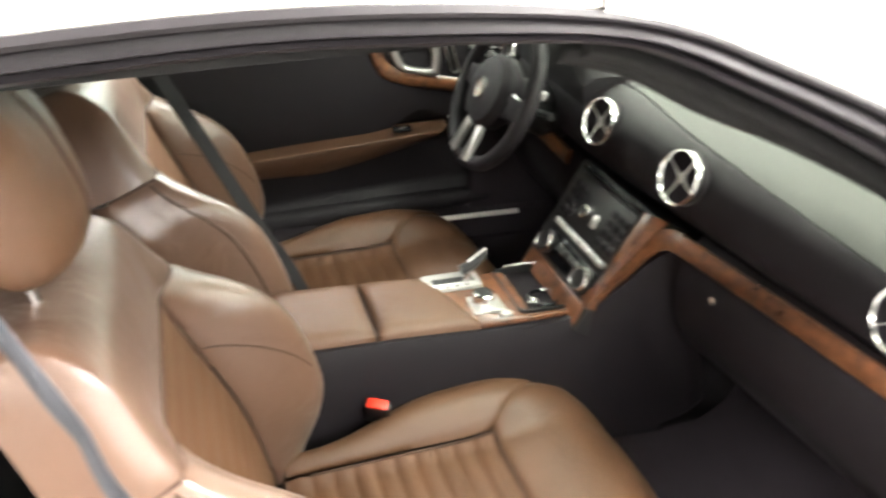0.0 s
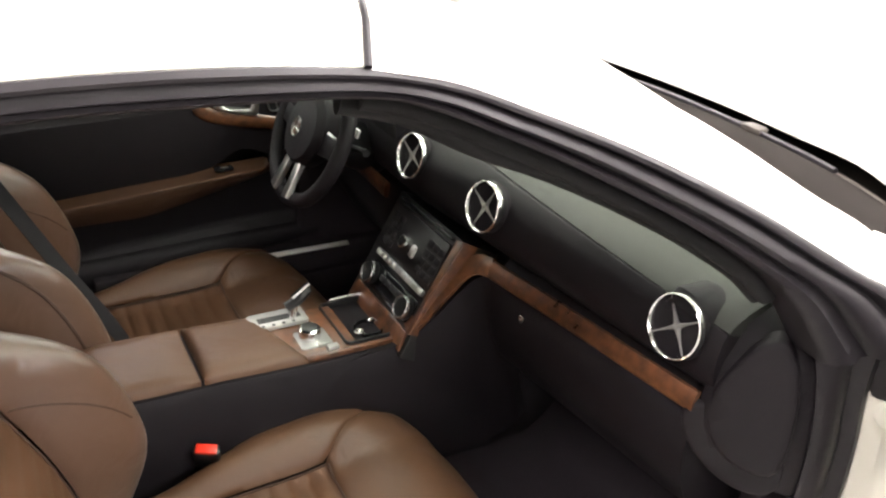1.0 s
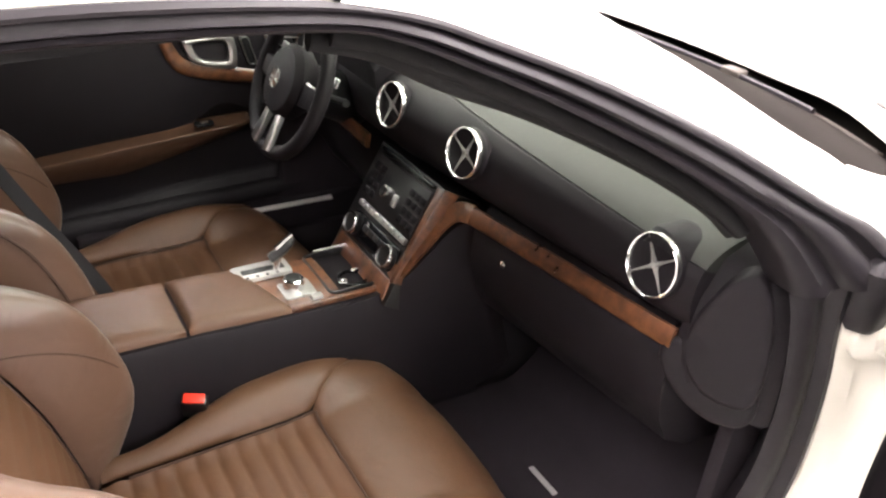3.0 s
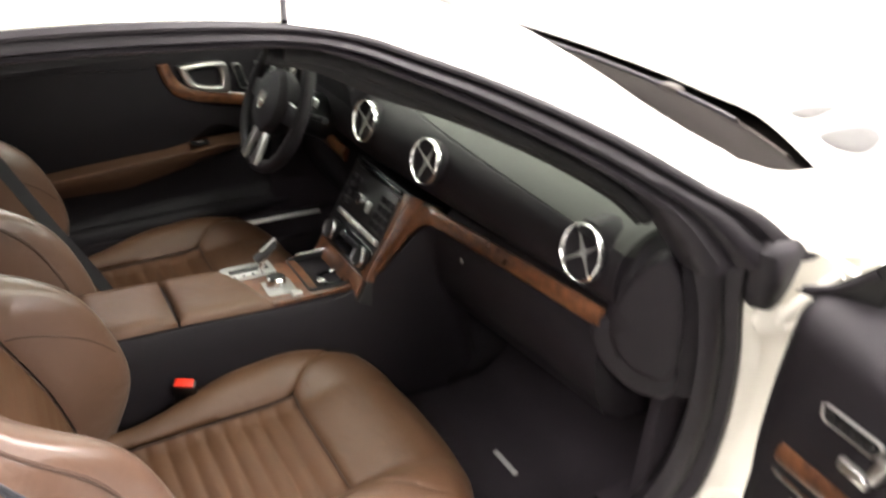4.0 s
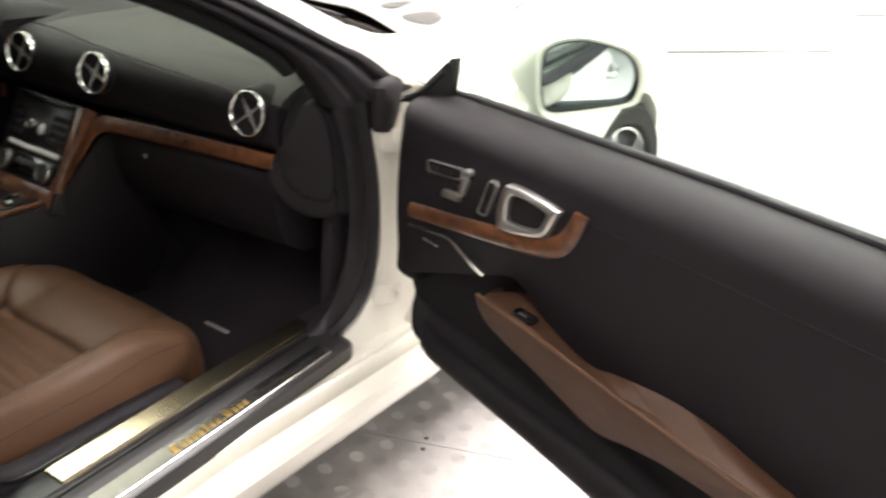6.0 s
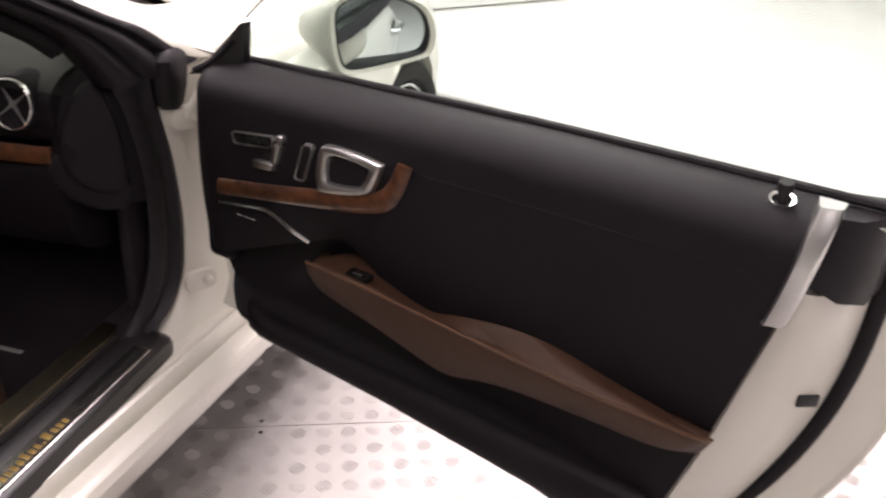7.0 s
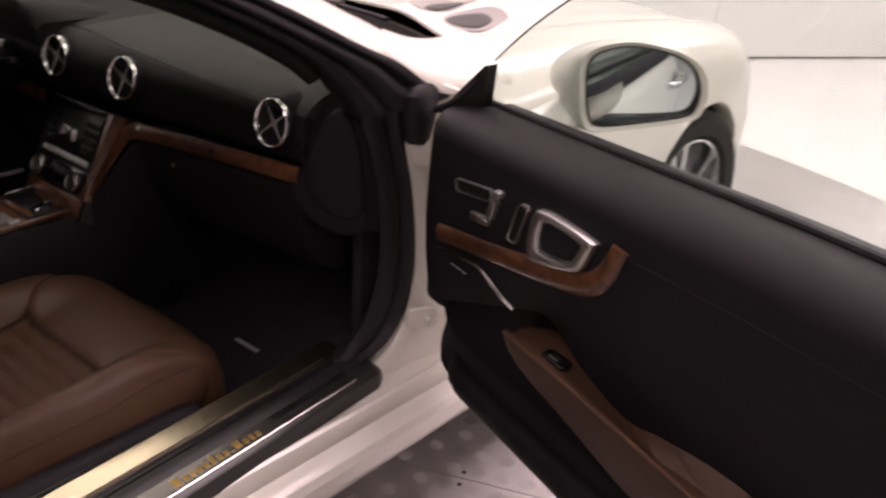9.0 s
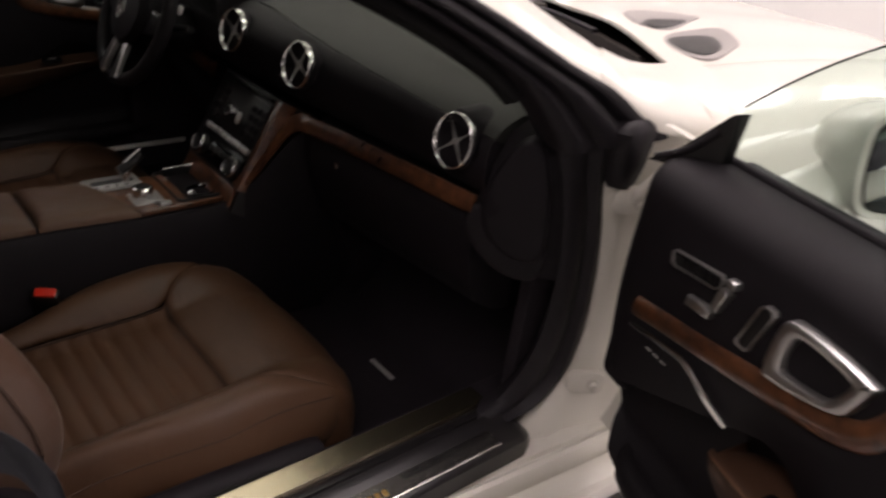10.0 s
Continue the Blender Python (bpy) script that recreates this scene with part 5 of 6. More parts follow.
    put("grip", tube(smooth_line([(-0.285, 0.083, 0.628), (-0.266, 0.083, 0.638), (-0.248, 0.083, 0.652), (-0.236, 0.083, 0.662)], 4), [0.012] * 4 + [0.0135] * 4 + [0.012] * 3 + [0.008] * 2, 12, flat=0.8), PLASTIC, lever, "black gear grip")
    put("grip_trim", tube(smooth_line([(-0.272, 0.083, 0.647), (-0.252, 0.083, 0.662), (-0.238, 0.083, 0.672)], 3), 0.0055, 8), CHROME, lever)
    # controller knob
    put("knob_plate", prism(rounded(0.062, 0.058, 0.006, cx=-0.258, cy=0.012), 0.005, pose(0, 0, 0.591), 0.002), SILVER, label="silver plate under the controller")
    kn = put("controller_knob", lathe([(0, 0.0), (0.021, 0.0), (0.0215, 0.008), (0.020, 0.019), (0.017, 0.0215), (0, 0.0205)], 30, pose(-0.262, 0.018, 0.596)), CHROME, label="ribbed chrome controller knob")
    put("knob_top", lathe([(0, 0.019), (0.0155, 0.019), (0.014, 0.0225), (0, 0.0232)], 24, pose(-0.262, 0.018, 0.596)), PLASTIC, kn)
    for i in range(2):
        put("deck_button", prism(rounded(0.022, 0.014, 0.002, 3, cx=-0.246 + 0.0 * i, cy=-0.012 - 0.016 * i + 0.012), 0.008, pose(0.012 * i, -0.012, 0.591), 0.0015), SILVER, label="silver button")
    # open tray with cup holder
    tray = put("tray", prism(rounded(0.122, 0.152, 0.012, cx=-0.146, cy=0.045), 0.018, pose(0, 0, 0.579), 0.003, hole=rounded(0.112, 0.142, 0.010, cx=-0.146, cy=0.045)), PLASTIC, label="black open tray before the gear gate")
    put("tray_floor", box((0.116, 0.146, 0.004), (-0.146, 0.045, 0.577), 0.001, 1), GLOSSY, tray)
    put("cup_ring", lathe([(0.030, 0.0), (0.030, 0.008), (0.026, 0.010), (0.025, 0.0)], 28, pose(-0.14, 0.015, 0.580), closed=True), GLOSSY, tray)
    put("tray_socket", lathe([(0, 0), (0.010, 0), (0.010, 0.012), (0.007, 0.013), (0, 0.010)], 18, pose(-0.165, 0.005, 0.580)), CHROME, tray, "chrome-ringed socket")
    put("tray_latch", box((0.03, 0.008, 0.006), (-0.12, 0.04, 0.588), 0.002, 2, pose(0, 0, 0, 0, 0, 20)), CHROME, tray)
    put("tray_lid", box((0.012, 0.135, 0.010), (-0.088, 0.045, 0.598), 0.003), WOOD, tray, "burl walnut lip")
    put("tray_line", tube([(-0.18, 0.118, 0.600), (-0.09, 0.118, 0.602)], 0.003, 8), CHROME, tray)


console()


# ---- seats ----
def seat(name, m, label):
    """A bucket seat; local x forward, y to its left, z up from the car's floor. Its middle lies on y = 0."""
    s = thing(name, label, "car seat", m, "car seats")
    HW, IN = 0.270, 0.142

    # cushion surface: height over x, y
    def ease(t):
        t = min(1.0, max(0.0, t))
        return t * t * (3 - 2 * t)

    def hw(x):
        """Half the cushion's width, narrower towards the backrest."""
        return HW - 0.062 * ease((-0.34 - x) / 0.28)

    def cz(x, y):
        a = abs(y)
        z = 0.176 + 0.030 * (x + 0.35)
        k = min(1, max(0, (a - IN * 0.92) / (hw(x) - IN)))
        z += 0.066 * math.sin(math.pi * min(1.0, k * 0.80)) * (1 - 0.72 * ease((x + 0.33) / 0.20)) * (0.55 + 0.45 * ease((x + 0.62) / 0.26))
        if a > hw(x) - 0.03:
            z -= 0.05 * ((a - hw(x) + 0.03) / 0.03) ** 2
        z += 0.020 * ease((x + 0.36) / 0.16)
        f = max(0, (x + 0.19) / 0.135)
        z -= 0.060 * f ** 2.6
        return z

    def ribs(x, y):
        q = (x + 0.62) / 0.32
        return cz(x, y) + 0.0052 * abs(math.sin(q * math.pi * 9.0)) ** 0.8 - 0.0045

    part("cushion_insert", sheet(lambda u, v: (-0.66 + 0.366 * u, -IN + 2 * IN * v, ribs(-0.66 + 0.366 * u, -IN + 2 * IN * v)), span(0, 1, 110), span(0, 1, 20), back=(0, 0, -0.05), roll=0.004, edge=0.010), TAN_RIB, s, "ribbed tan leather seat insert", 70)

    def flare(x):
        return IN + 0.004 + (0.256 - IN) * min(1.0, max(0.0, (x + 0.292) / 0.165)) ** 0.85

    def front(u, v):
        x = -0.291 + 0.259 * u
        t = 2 * v - 1
        y = flare(x) * t
        e = max(0, u - 0.35) / 0.65
        return (x - 0.075 * abs(t) ** 3.0 * e ** 1.3, y, cz(x, y) - 0.016 * abs(t) ** 4 * e - 0.05 * max(0, (u - 0.9) / 0.1) ** 2)

    part("cushion_front", sheet(front, span(0, 1, 30), span(0, 1, 34), back=(-0.03, 0, -0.11), roll=0.005, edge=0.012), TAN, s, "smooth tan leather front of the cushion", 70)
    for q in (1, -1):
        def bolster(u, v):
            x = -0.66 + 0.515 * u
            inner = IN + 0.003 if x < -0.292 else flare(x) - 0.001
            outer = max(hw(x) - 0.012 * max(0, (x + 0.30) / 0.14) ** 2, inner + 0.004)
            a = inner + (outer - inner) * min(1, v / 0.7)
            z = cz(x, a)
            if v > 0.7:
                t = (v - 0.7) / 0.3
                z = z - 0.115 * t
                a = a + 0.012 * math.sin(t * math.pi) - 0.01 * t
            return (x, q * a, z)
        vs = span(0, 1, 22)
        part("cushion_bolster", sheet(lambda u, v: bolster(u, v if q == 1 else 1 - v), span(0, 1, 34), vs, 0.014, roll=0.004, edge=0.012), TAN, s, "tan leather side bolster of the cushion", 70)
        # seams
    for q in (1, -1):
        part("seam", tube([(x, q * (IN + 0.0015), cz(x, IN) - 0.002) for x in span(-0.62, -0.294, 14)], 0.0022, 6), SEAM, s)
    part("seam", tube([(-0.2925, y, cz(-0.2925, y) - 0.002) for y in span(-IN, IN, 12)], 0.0022, 6), SEAM, s)
    for q in (1, -1):
        line = []
        for x in span(-0.60, -0.16, 26):
            t = (x + 0.60) / 0.44
            a = hw(x) - 0.013 + 0.010 * (1 - t) ** 4
            line.append((x, q * a, cz(x, a) + 0.0002))
        part("seam", tube(line, 0.0014, 6), SEAM, s)
    # base and rail cover
    part("seat_base", box((0.50, 0.46, 0.12), (-0.40, 0, 0.06), 0.03, 3), PLASTIC, s, "black seat base")

    # backrest: a frame whose w runs up the leaning back; d is out of it
    foot = Vector((-0.700, 0, 0.155))
    upv = Vector((-0.335, 0, 0.942)).normalized()
    out = Vector((upv.z, 0, -upv.x))
    BH = 0.60

    def bp(w, y, dpt):
        return foot + upv * w + Vector((0, y, 0)) + out * dpt

    def half(w):
        t = w / BH
        return 0.262 - 0.015 * t - 0.095 * (max(0, t - 0.60) / 0.40) ** 1.25

    def depth(w, y):
        t = w / BH
        a = abs(y) / half(w)
        k = max(0, (a - 0.56) / 0.44)
        bol = 0.125 * math.sin(math.pi * min(1, k * 0.82)) * math.exp(-((t - 0.33) / 0.335) ** 4)
        lum = 0.018 * math.exp(-((t - 0.32) / 0.25) ** 2)
        edge = -0.05 * max(0, (a - 0.9) / 0.1) ** 2
        topr = -0.05 * max(0, (t - 0.88) / 0.12) ** 2 + 0.012 * math.exp(-((t - 0.8) / 0.12) ** 2)
        return 0.03 + bol + lum + edge + topr

    IB = 0.56
    part("back_insert", sheet(lambda u, v: bp(0.03 + 0.40 * u, IB * half(0.03 + 0.40 * u) * (1 - 2 * v), depth(0.03 + 0.40 * u, IB * half(0.03 + 0.40 * u) * (1 - 2 * v)) + 0.0012 * abs(math.sin(u * math.pi * 11)) - 0.001), span(0, 1, 100), span(0, 1, 20), back=tuple(-0.05 * out), roll=0.0035, edge=0.010), TAN_RIB, s, "ribbed tan leather back insert", 70)
    part("back_top", sheet(lambda u, v: bp(0.433 + (BH - 0.433) * u, half(0.433 + (BH - 0.433) * u) * 0.985 * (1 - 2 * v), depth(0.433 + (BH - 0.433) * u, half(0.433 + (BH - 0.433) * u) * 0.985 * (1 - 2 * v))), span(0, 1, 18), span(0, 1, 34), back=tuple(-0.07 * out), roll=0.0035, edge=0.012), TAN_PERF, s, "smooth tan leather top of the backrest", 70)
    for q in (1, -1):
        def bb(u, v):
            w = 0.0 + 0.433 * u
            a0, a1 = IB * half(w) + 0.001, half(w)
            if v <= 0.72:
                a = a0 + (a1 - a0) * v / 0.72
                return bp(w, q * a, depth(w, a))
            t = (v - 0.72) / 0.28
            a = a1 + 0.012 * math.sin(math.pi * t)
            return bp(w, q * a, depth(w, a1) * (1 - t) - 0.06 * t)
        part("back_bolster", sheet(lambda u, v: bb(u, v if q == -1 else 1 - v), span(0, 1, 40), span(0, 1, 34), 0.014, roll=0.0035, edge=0.011), TAN_PERF, s, "perforated tan leather side bolster of the backrest", 70)
        part("seam", tube([Vector(bb(u, 0.635)) + Vector((0, q * 0.0006, 0)) for u in span(0.03, 0.99, 30)], 0.0028, 6), SEAM, s)
        part("seam", tube([bp(w, q * (IB * half(w) + 0.0015), depth(w, IB * half(w)) - 0.0035) for w in span(0.04, 0.43, 16)], 0.0026, 6), SEAM, s)
        # short curved seam across the bolster
        part("seam", tube([bp(0.318 - 0.15 * t ** 1.3, q * (IB + 0.01 + 0.20 * t) * half(0.3), depth(0.318 - 0.15 * t ** 1.3, (IB + 0.01 + 0.20 * t) * half(0.3)) + 0.0003) for t in span(0, 1, 14)], 0.0015, 6), SEAM, s)
    part("seam", tube([bp(0.4315, y, depth(0.4315, y) - 0.0035) for y in span(-0.235, 0.235, 20)], 0.0026, 6), SEAM, s)
    # shell at the back
    part("back_shell", sheet(lambda u, v: bp(0.0 + BH * 0.985 * u, -half(BH * u) * 0.97 * (2 * v - 1), -0.065 - 0.02 * (1 - (2 * v - 1) ** 2)), span(0, 1, 12), span(0, 1, 14), back=tuple(0.03 * out)), PLASTIC, s, "black backrest shell", 60)
    # head restraint
    def head(u, v):
        a = 2 * math.pi * v
        t = u * 2 - 1
        r = (1 - abs(t) ** 3.2) ** (1 / 3.2) if abs(t) < 1 else 0
        wy = 0.127 * math.copysign(abs(math.cos(a)) ** 0.7, math.cos(a)) * (0.35 + 0.65 * r)
        dz = 0.052 * math.copysign(abs(math.sin(a)) ** 0.8, math.sin(a)) * (0.25 + 0.75 * r)
        return bp(BH + 0.122 + 0.105 * t, wy, 0.005 + dz + 0.012 * (1 - (wy / 0.135) ** 2) - 0.03 * max(0, t) ** 2)
    rings = [[Vector(head(u, v)) for v in span(0, 1, 33)[:-1]] for u in span(0.0, 1.0, 19)]
    hr = part("head_restraint", loft(rings), TAN, s, "rounded tan leather head restraint", 70)
    part("seam", tube([Vector(head(u, 0.25)) + out * 0.0005 for u in span(0.06, 0.94, 16)], 0.0018, 6), SEAM, hr)
    for q in (1, -1):
        part("post", tube([bp(BH - 0.04, q * 0.06, -0.02), bp(BH + 0.08, q * 0.06, -0.005)], 0.006, 8), CHROME, hr)
    return s


seat("passenger_seat", pose(0, -0.298, 0.24), "tan leather bucket seat with ribbed cushion beside the open door")
seat("driver_seat", pose(-0.01, 0.352, 0.265), "tan leather bucket seat behind the steering wheel")


def buckle(at, m):
    b = thing("seat_belt_buckle", "black seat belt buckle with a red release button", "seat belt", pose(*at) @ m)
    part("stalk", tube([(0, 0, -0.14), (0, 0, -0.03)], 0.009, 8, flat=0.6), PLASTIC, b)
    part("housing", box((0.045, 0.022, 0.06), (0, 0, -0.022), 0.006), PLASTIC, b)
    part("release_button", box((0.036, 0.018, 0.008), (0, 0, 0.007), 0.002), RED, b, "bright red release button")


buckle((-0.49, -0.090, 0.487), pose(0, 0, 0, 24, 4, -24))
buckle((-0.51, 0.150, 0.50), pose(0, 0, 0, -15, -25, 0))


def belt(name, line, width, label, across, mat=None):
    b = thing(name, label, "seat belt", Matrix.Translation(line[0]))
    pts = [p - Vector(line[0]) for p in smooth_line(line, 8)]
    rings = []
    for i, p in enumerate(pts):
        d = (pts[min(i + 1, len(pts) - 1)] - pts[max(i - 1, 0)]).normalized()
        s = Vector(across)
        s = (s - d * s.dot(d)).normalized()
        n = d.cross(s)
        g = i / (len(pts) - 1)
        wide = math.exp(-((g - 0.74) / 0.15) ** 2)
        ww = width[0] + (width[1] - width[0]) * wide if isinstance(width, tuple) else width
        slack = 0.6 + 1.6 * wide if isinstance(width, tuple) else 0.0
        prof = []
        for a, h in [(a / 4, 0.0008) for a in range(-4, 5)] + [(a / 4, -0.0008) for a in range(4, -5, -1)]:
            fold = slack * (0.0045 * a * a + 0.0028 * math.sin(3.2 * a + 17 * g) + 0.002 * math.sin(31 * g + 2 * a))
            prof.append(p + s * a * ww / 2 + n * (h + fold))
        rings.append(prof)
    part("webbing", loft(rings), mat or BELT, b)
    return b


# belts hanging before each backrest
belt("seat_belt", [(-0.80, 0.20, 1.04), (-0.765, 0.192, 0.97), (-0.72, 0.182, 0.88), (-0.655, 0.172, 0.745), (-0.585, 0.162, 0.61), (-0.555, 0.155, 0.53)], 0.032, "black seat belt stretched before the seat back", (0.55, 0.8, 0.25), BLACK_BELT)
nb = belt("seat_belt", [(-0.90, -0.585, 1.10), (-0.867, -0.60, 1.017), (-0.851, -0.602, 0.977), (-0.839, -0.604, 0.926), (-0.808, -0.607, 0.855), (-0.765, -0.608, 0.780), (-0.733, -0.606, 0.735), (-0.705, -0.604, 0.678), (-0.668, -0.602, 0.612), (-0.640, -0.602, 0.556), (-0.622, -0.602, 0.497), (-0.610, -0.600, 0.44)], (0.016, 0.050), "slack dark grey seat belt lying over the seat's outer side", (0.75, -0.35, 0.5))
part("tongue", box((0.040, 0.005, 0.008), (0, 0, 0), 0.002, 2, pose(0.192, -0.032, -0.383, 0, 40, 0)), CHROME, nb, "chrome belt tongue")
part("tongue_grip", box((0.030, 0.012, 0.026), (0, 0, 0), 0.004, 2, pose(0.160, -0.028, -0.354, 0, 40, 0)), PLASTIC, nb, "black tongue grip")


def seat_side_trim():
    t = thing("seat_side_trim", "black plastic cover on the seat's outer hinge", "seat trim", pose(-0.62, -0.585, 0.37))
    line = smooth_line([(-0.20, 0, 0.06), (-0.155, 0, 0.115), (-0.111, 0, 0.145), (-0.078, 0, 0.158), (-0.045, 0, 0.148), (-0.008, 0, 0.110), (0.021, 0, 0.060), (0.065, 0, 0.036), (0.135, 0, 0.032), (0.25, 0, 0.028), (0.38, 0, 0.020), (0.42, 0, 0.012)], 5)
    rings = []
    for q in line:
        rings.append([Vector((q.x, y, z)) for y, z in ((0.02, 0.0), (0.02, q.z - 0.006), (0.012, q.z), (-0.010, q.z - 0.002), (-0.020, q.z - 0.012), (-0.026, max(0.005, q.z - 0.04)), (-0.024, 0.0))])
    part("cover", loft(rings), BLACK, t, "", 60)
    part("cover_bead", tube([Vector((q.x, -0.021, q.z - 0.013)) for q in line[2:-3]], 0.003, 6), PLASTIC, t)


seat_side_trim()


def floor_mat():
    f = thing("floor_mat", "black floor mat with a small pale label", "floor mat", pose(0.05, -0.33, 0.242))
    def mat_z(u, v):
        x = -0.28 + 0.62 * u
        return (x, 0.25 - 0.5 * v, 0.024 + 0.20 * max(0, (x - 0.16) / 0.18) ** 1.6)
    part("mat", sheet(mat_z, span(0, 1, 24), span(0, 1, 12), 0.008), CARPET, f)
    part("label", box((0.012, 0.08, 0.003), (0.045, -0.04, 0.0335), 0.001, 1, pose(0, 0, 0, 0, 0, 0)), WHITE_MARK, f, "narrow pale metal label")


floor_mat()


# ---- doors ----
HINGE = Vector((0.216, -0.836, 0))
SWING = 72.8


def car_door(m, name, label, open_side):
    """A door in its own frame: x runs from hinge to latch, y inward into the car, z up."""
    d = thing(name, label, "car door", m)
    IN = 0.100

    def low(u):
        return 0.475 + 0.07 * max(0, 1 - (max(u, 0.10) - 0.10) / 0.07) ** 1.5 - 0.075 * (u - 0.14) - 0.04 * max(0, u - 0.5)

    def rear(z):
        return 1.104 - 0.20 * max(0, 0.93 - z) - 0.06 * max(0, 0.60 - z)

    def front(z):
        d_ = max(0, 0.62 - z)
        return 0.075 + 0.42 * d_ + 1.6 * d_ * d_ + 0.05 * min(1.0, max(0.0, z - 0.62) / 0.03)

    def belt(u):
        return 0.985 + 0.016 * min(1, u / 0.7)

    # upper panel, rounded over to the window
    us = span(0, 1, 48)

    def upper(u, v):
        # v from lower rim of the upper panel to the window slot
        q = 0.072 + (1.092 - 0.072) * u
        rim = 0.632 + 0.42 * max(0.0, min(0.40, q) - 0.125) - 0.085 * max(0.0, min(1.0, (q - 0.43) / 0.14))
        b = belt(q)
        if v < 0.72:
            t = v / 0.72
            z = rim + (b - 0.055 - rim) * t
            n = IN + 0.006 * math.sin(math.pi * t) - 0.012 * (1 - t) ** 3
        else:
            a = (v - 0.72) / 0.28 * math.pi / 2
            z = b - 0.055 + 0.055 * math.sin(a)
            n = 0.012 + (IN - 0.012) * math.cos(a) ** 0.8 if a < math.pi / 2 - 1e-6 else 0.012
        # taper at the front edge
        f = max(0, 1 - u / 0.04)
        q = 0.072 + (rear(z) - 0.072) * u
        return (q, n - 0.02 * f * f, z)

    part("upper_panel", sheet(lambda u, v: upper(u, v), us, span(0, 1, 34), back=(0, -0.03, 0)), BLACK, d, "black leather upper door panel", 60)
    # stitched line under the belt
    part("stitch_line", tube([(q, IN + 0.003, belt(q) - 0.085) for q in span(0.50, 1.05, 20)], 0.0009, 5), RUBBER, d)

    # lower panel: recessed behind pocket and armrest
    def lower(u, v):
        q0 = 0.145 + (1.07 - 0.145) * u
        z = low(q0) + (0.80 - low(q0)) * v
        q = q0
        lim = rear(z)
        q = front(z) + (lim - front(z)) * u
        n = 0.045 + 0.045 * max(0.0, 1 - v * 4.5) ** 0.6 + 0.035 * max(0, (q - 0.7) / 0.4)
        e = min(1.0, v / 0.04)
        return (q, n * (0.55 + 0.45 * e ** 0.5), z)

    part("lower_panel", sheet(lower, span(0, 1, 40), span(0, 1, 34), back=(0, -0.04, 0)), BLACK, d, "black lower door panel with a map pocket", 60)
    # pocket wall in front of the recess
    def pocket(u, v):
        q = 0.155 + 0.83 * u
        zt = low(q) + 0.05 + 0.05 * u ** 1.5
        z = low(q) + 0.004 + (zt - low(q)) * v
        return (q, 0.092 + 0.012 * math.sin(math.pi * v) - 0.03 * (1 - min(1, u / 0.08)) ** 2, z)
    part("pocket_wall", sheet(lambda u, v: pocket(u, 1 - v), span(0, 1, 28), span(0, 1, 8), back=(0, -0.015, 0), roll=0.004, edge=0.01), BLACK, d, "black map pocket wall", 60)

    # armrest: ridge, upper rim and lower rim lines
    if open_side:
        ridge = smooth_line([(0.345, 0.105, 0.692), (0.364, 0.130, 0.706), (0.396, 0.139, 0.712), (0.487, 0.141, 0.709), (0.595, 0.141, 0.700), (0.676, 0.141, 0.693), (0.754, 0.140, 0.686), (0.881, 0.138, 0.676), (0.966, 0.134, 0.672), (1.038, 0.120, 0.660), (1.056, 0.095, 0.648)], 5)
        upper_l = smooth_line([(0.350, 0.092, 0.694), (0.378, 0.089, 0.708), (0.415, 0.087, 0.716), (0.470, 0.087, 0.710), (0.530, 0.092, 0.694), (0.595, 0.096, 0.681), (0.645, 0.092, 0.694), (0.711, 0.090, 0.713), (0.790, 0.090, 0.710), (0.900, 0.089, 0.683), (1.048, 0.084, 0.650)], 5)
        lower_l = smooth_line([(0.338, 0.095, 0.674), (0.362, 0.106, 0.654), (0.410, 0.110, 0.640), (0.490, 0.112, 0.624), (0.561, 0.112, 0.605), (0.635, 0.112, 0.588), (0.700, 0.112, 0.601), (0.760, 0.112, 0.610), (0.882, 0.111, 0.613), (0.985, 0.108, 0.612), (1.042, 0.094, 0.618)], 5)
    else:
        # the driver's armrest is slimmer, straight, and tapers towards the wheel
        xs = (0.345, 0.372, 0.42, 0.50, 0.58, 0.66, 0.74, 0.82, 0.90, 0.97, 1.03)
        ridge = smooth_line([(x, 0.138 - 0.03 * (i in (0, 10)), 0.709 - 0.095 * (x - 0.345)) for i, x in enumerate(xs)], 5)
        upper_l = smooth_line([(x, 0.088, 0.716 - 0.105 * (x - 0.345) + 0.008 * math.sin(3.1 * (x - 0.345) / 0.68)) for x in xs], 5)
        lower_l = smooth_line([(x, 0.108, 0.690 - 0.075 * min(1.0, (x - 0.345) / 0.30) ** 0.9 - 0.015 * (x - 0.345)) for x in xs], 5)
    rings = []
    for a, r, b in zip(upper_l, ridge, lower_l):
        rings.append([a, a.lerp(r, 0.5) + Vector((0, 0.0, -0.008)), r.lerp(a, 0.12) + Vector((0, 0, 0.003)), r, r.lerp(b, 0.10) + Vector((0, 0.003, 0)), r.lerp(b, 0.55) + Vector((0, 0.004, 0)), b, Vector((b.x, 0.03, b.z + 0.015)), Vector((a.x, 0.03, a.z - 0.015))])
    arm = part("armrest", loft(rings), BROWN, d, "long brown leather armrest", 60)
    part("piping", tube([p + Vector((0, 0.001, 0.003)) for p in ridge], 0.0028, 6), TAN, arm)
    # window switch on the armrest
    sw = part("window_switch", prism(rounded(0.046, 0.024, 0.006), 0.006, pose(0.462, 0.112, 0.708, -6, 1, -2), 0.002), GLOSSY, arm, "gloss black window switch")
    part("rocker", box((0.020, 0.012, 0.007), (0.462, 0.114, 0.714), 0.003), PLASTIC, sw)
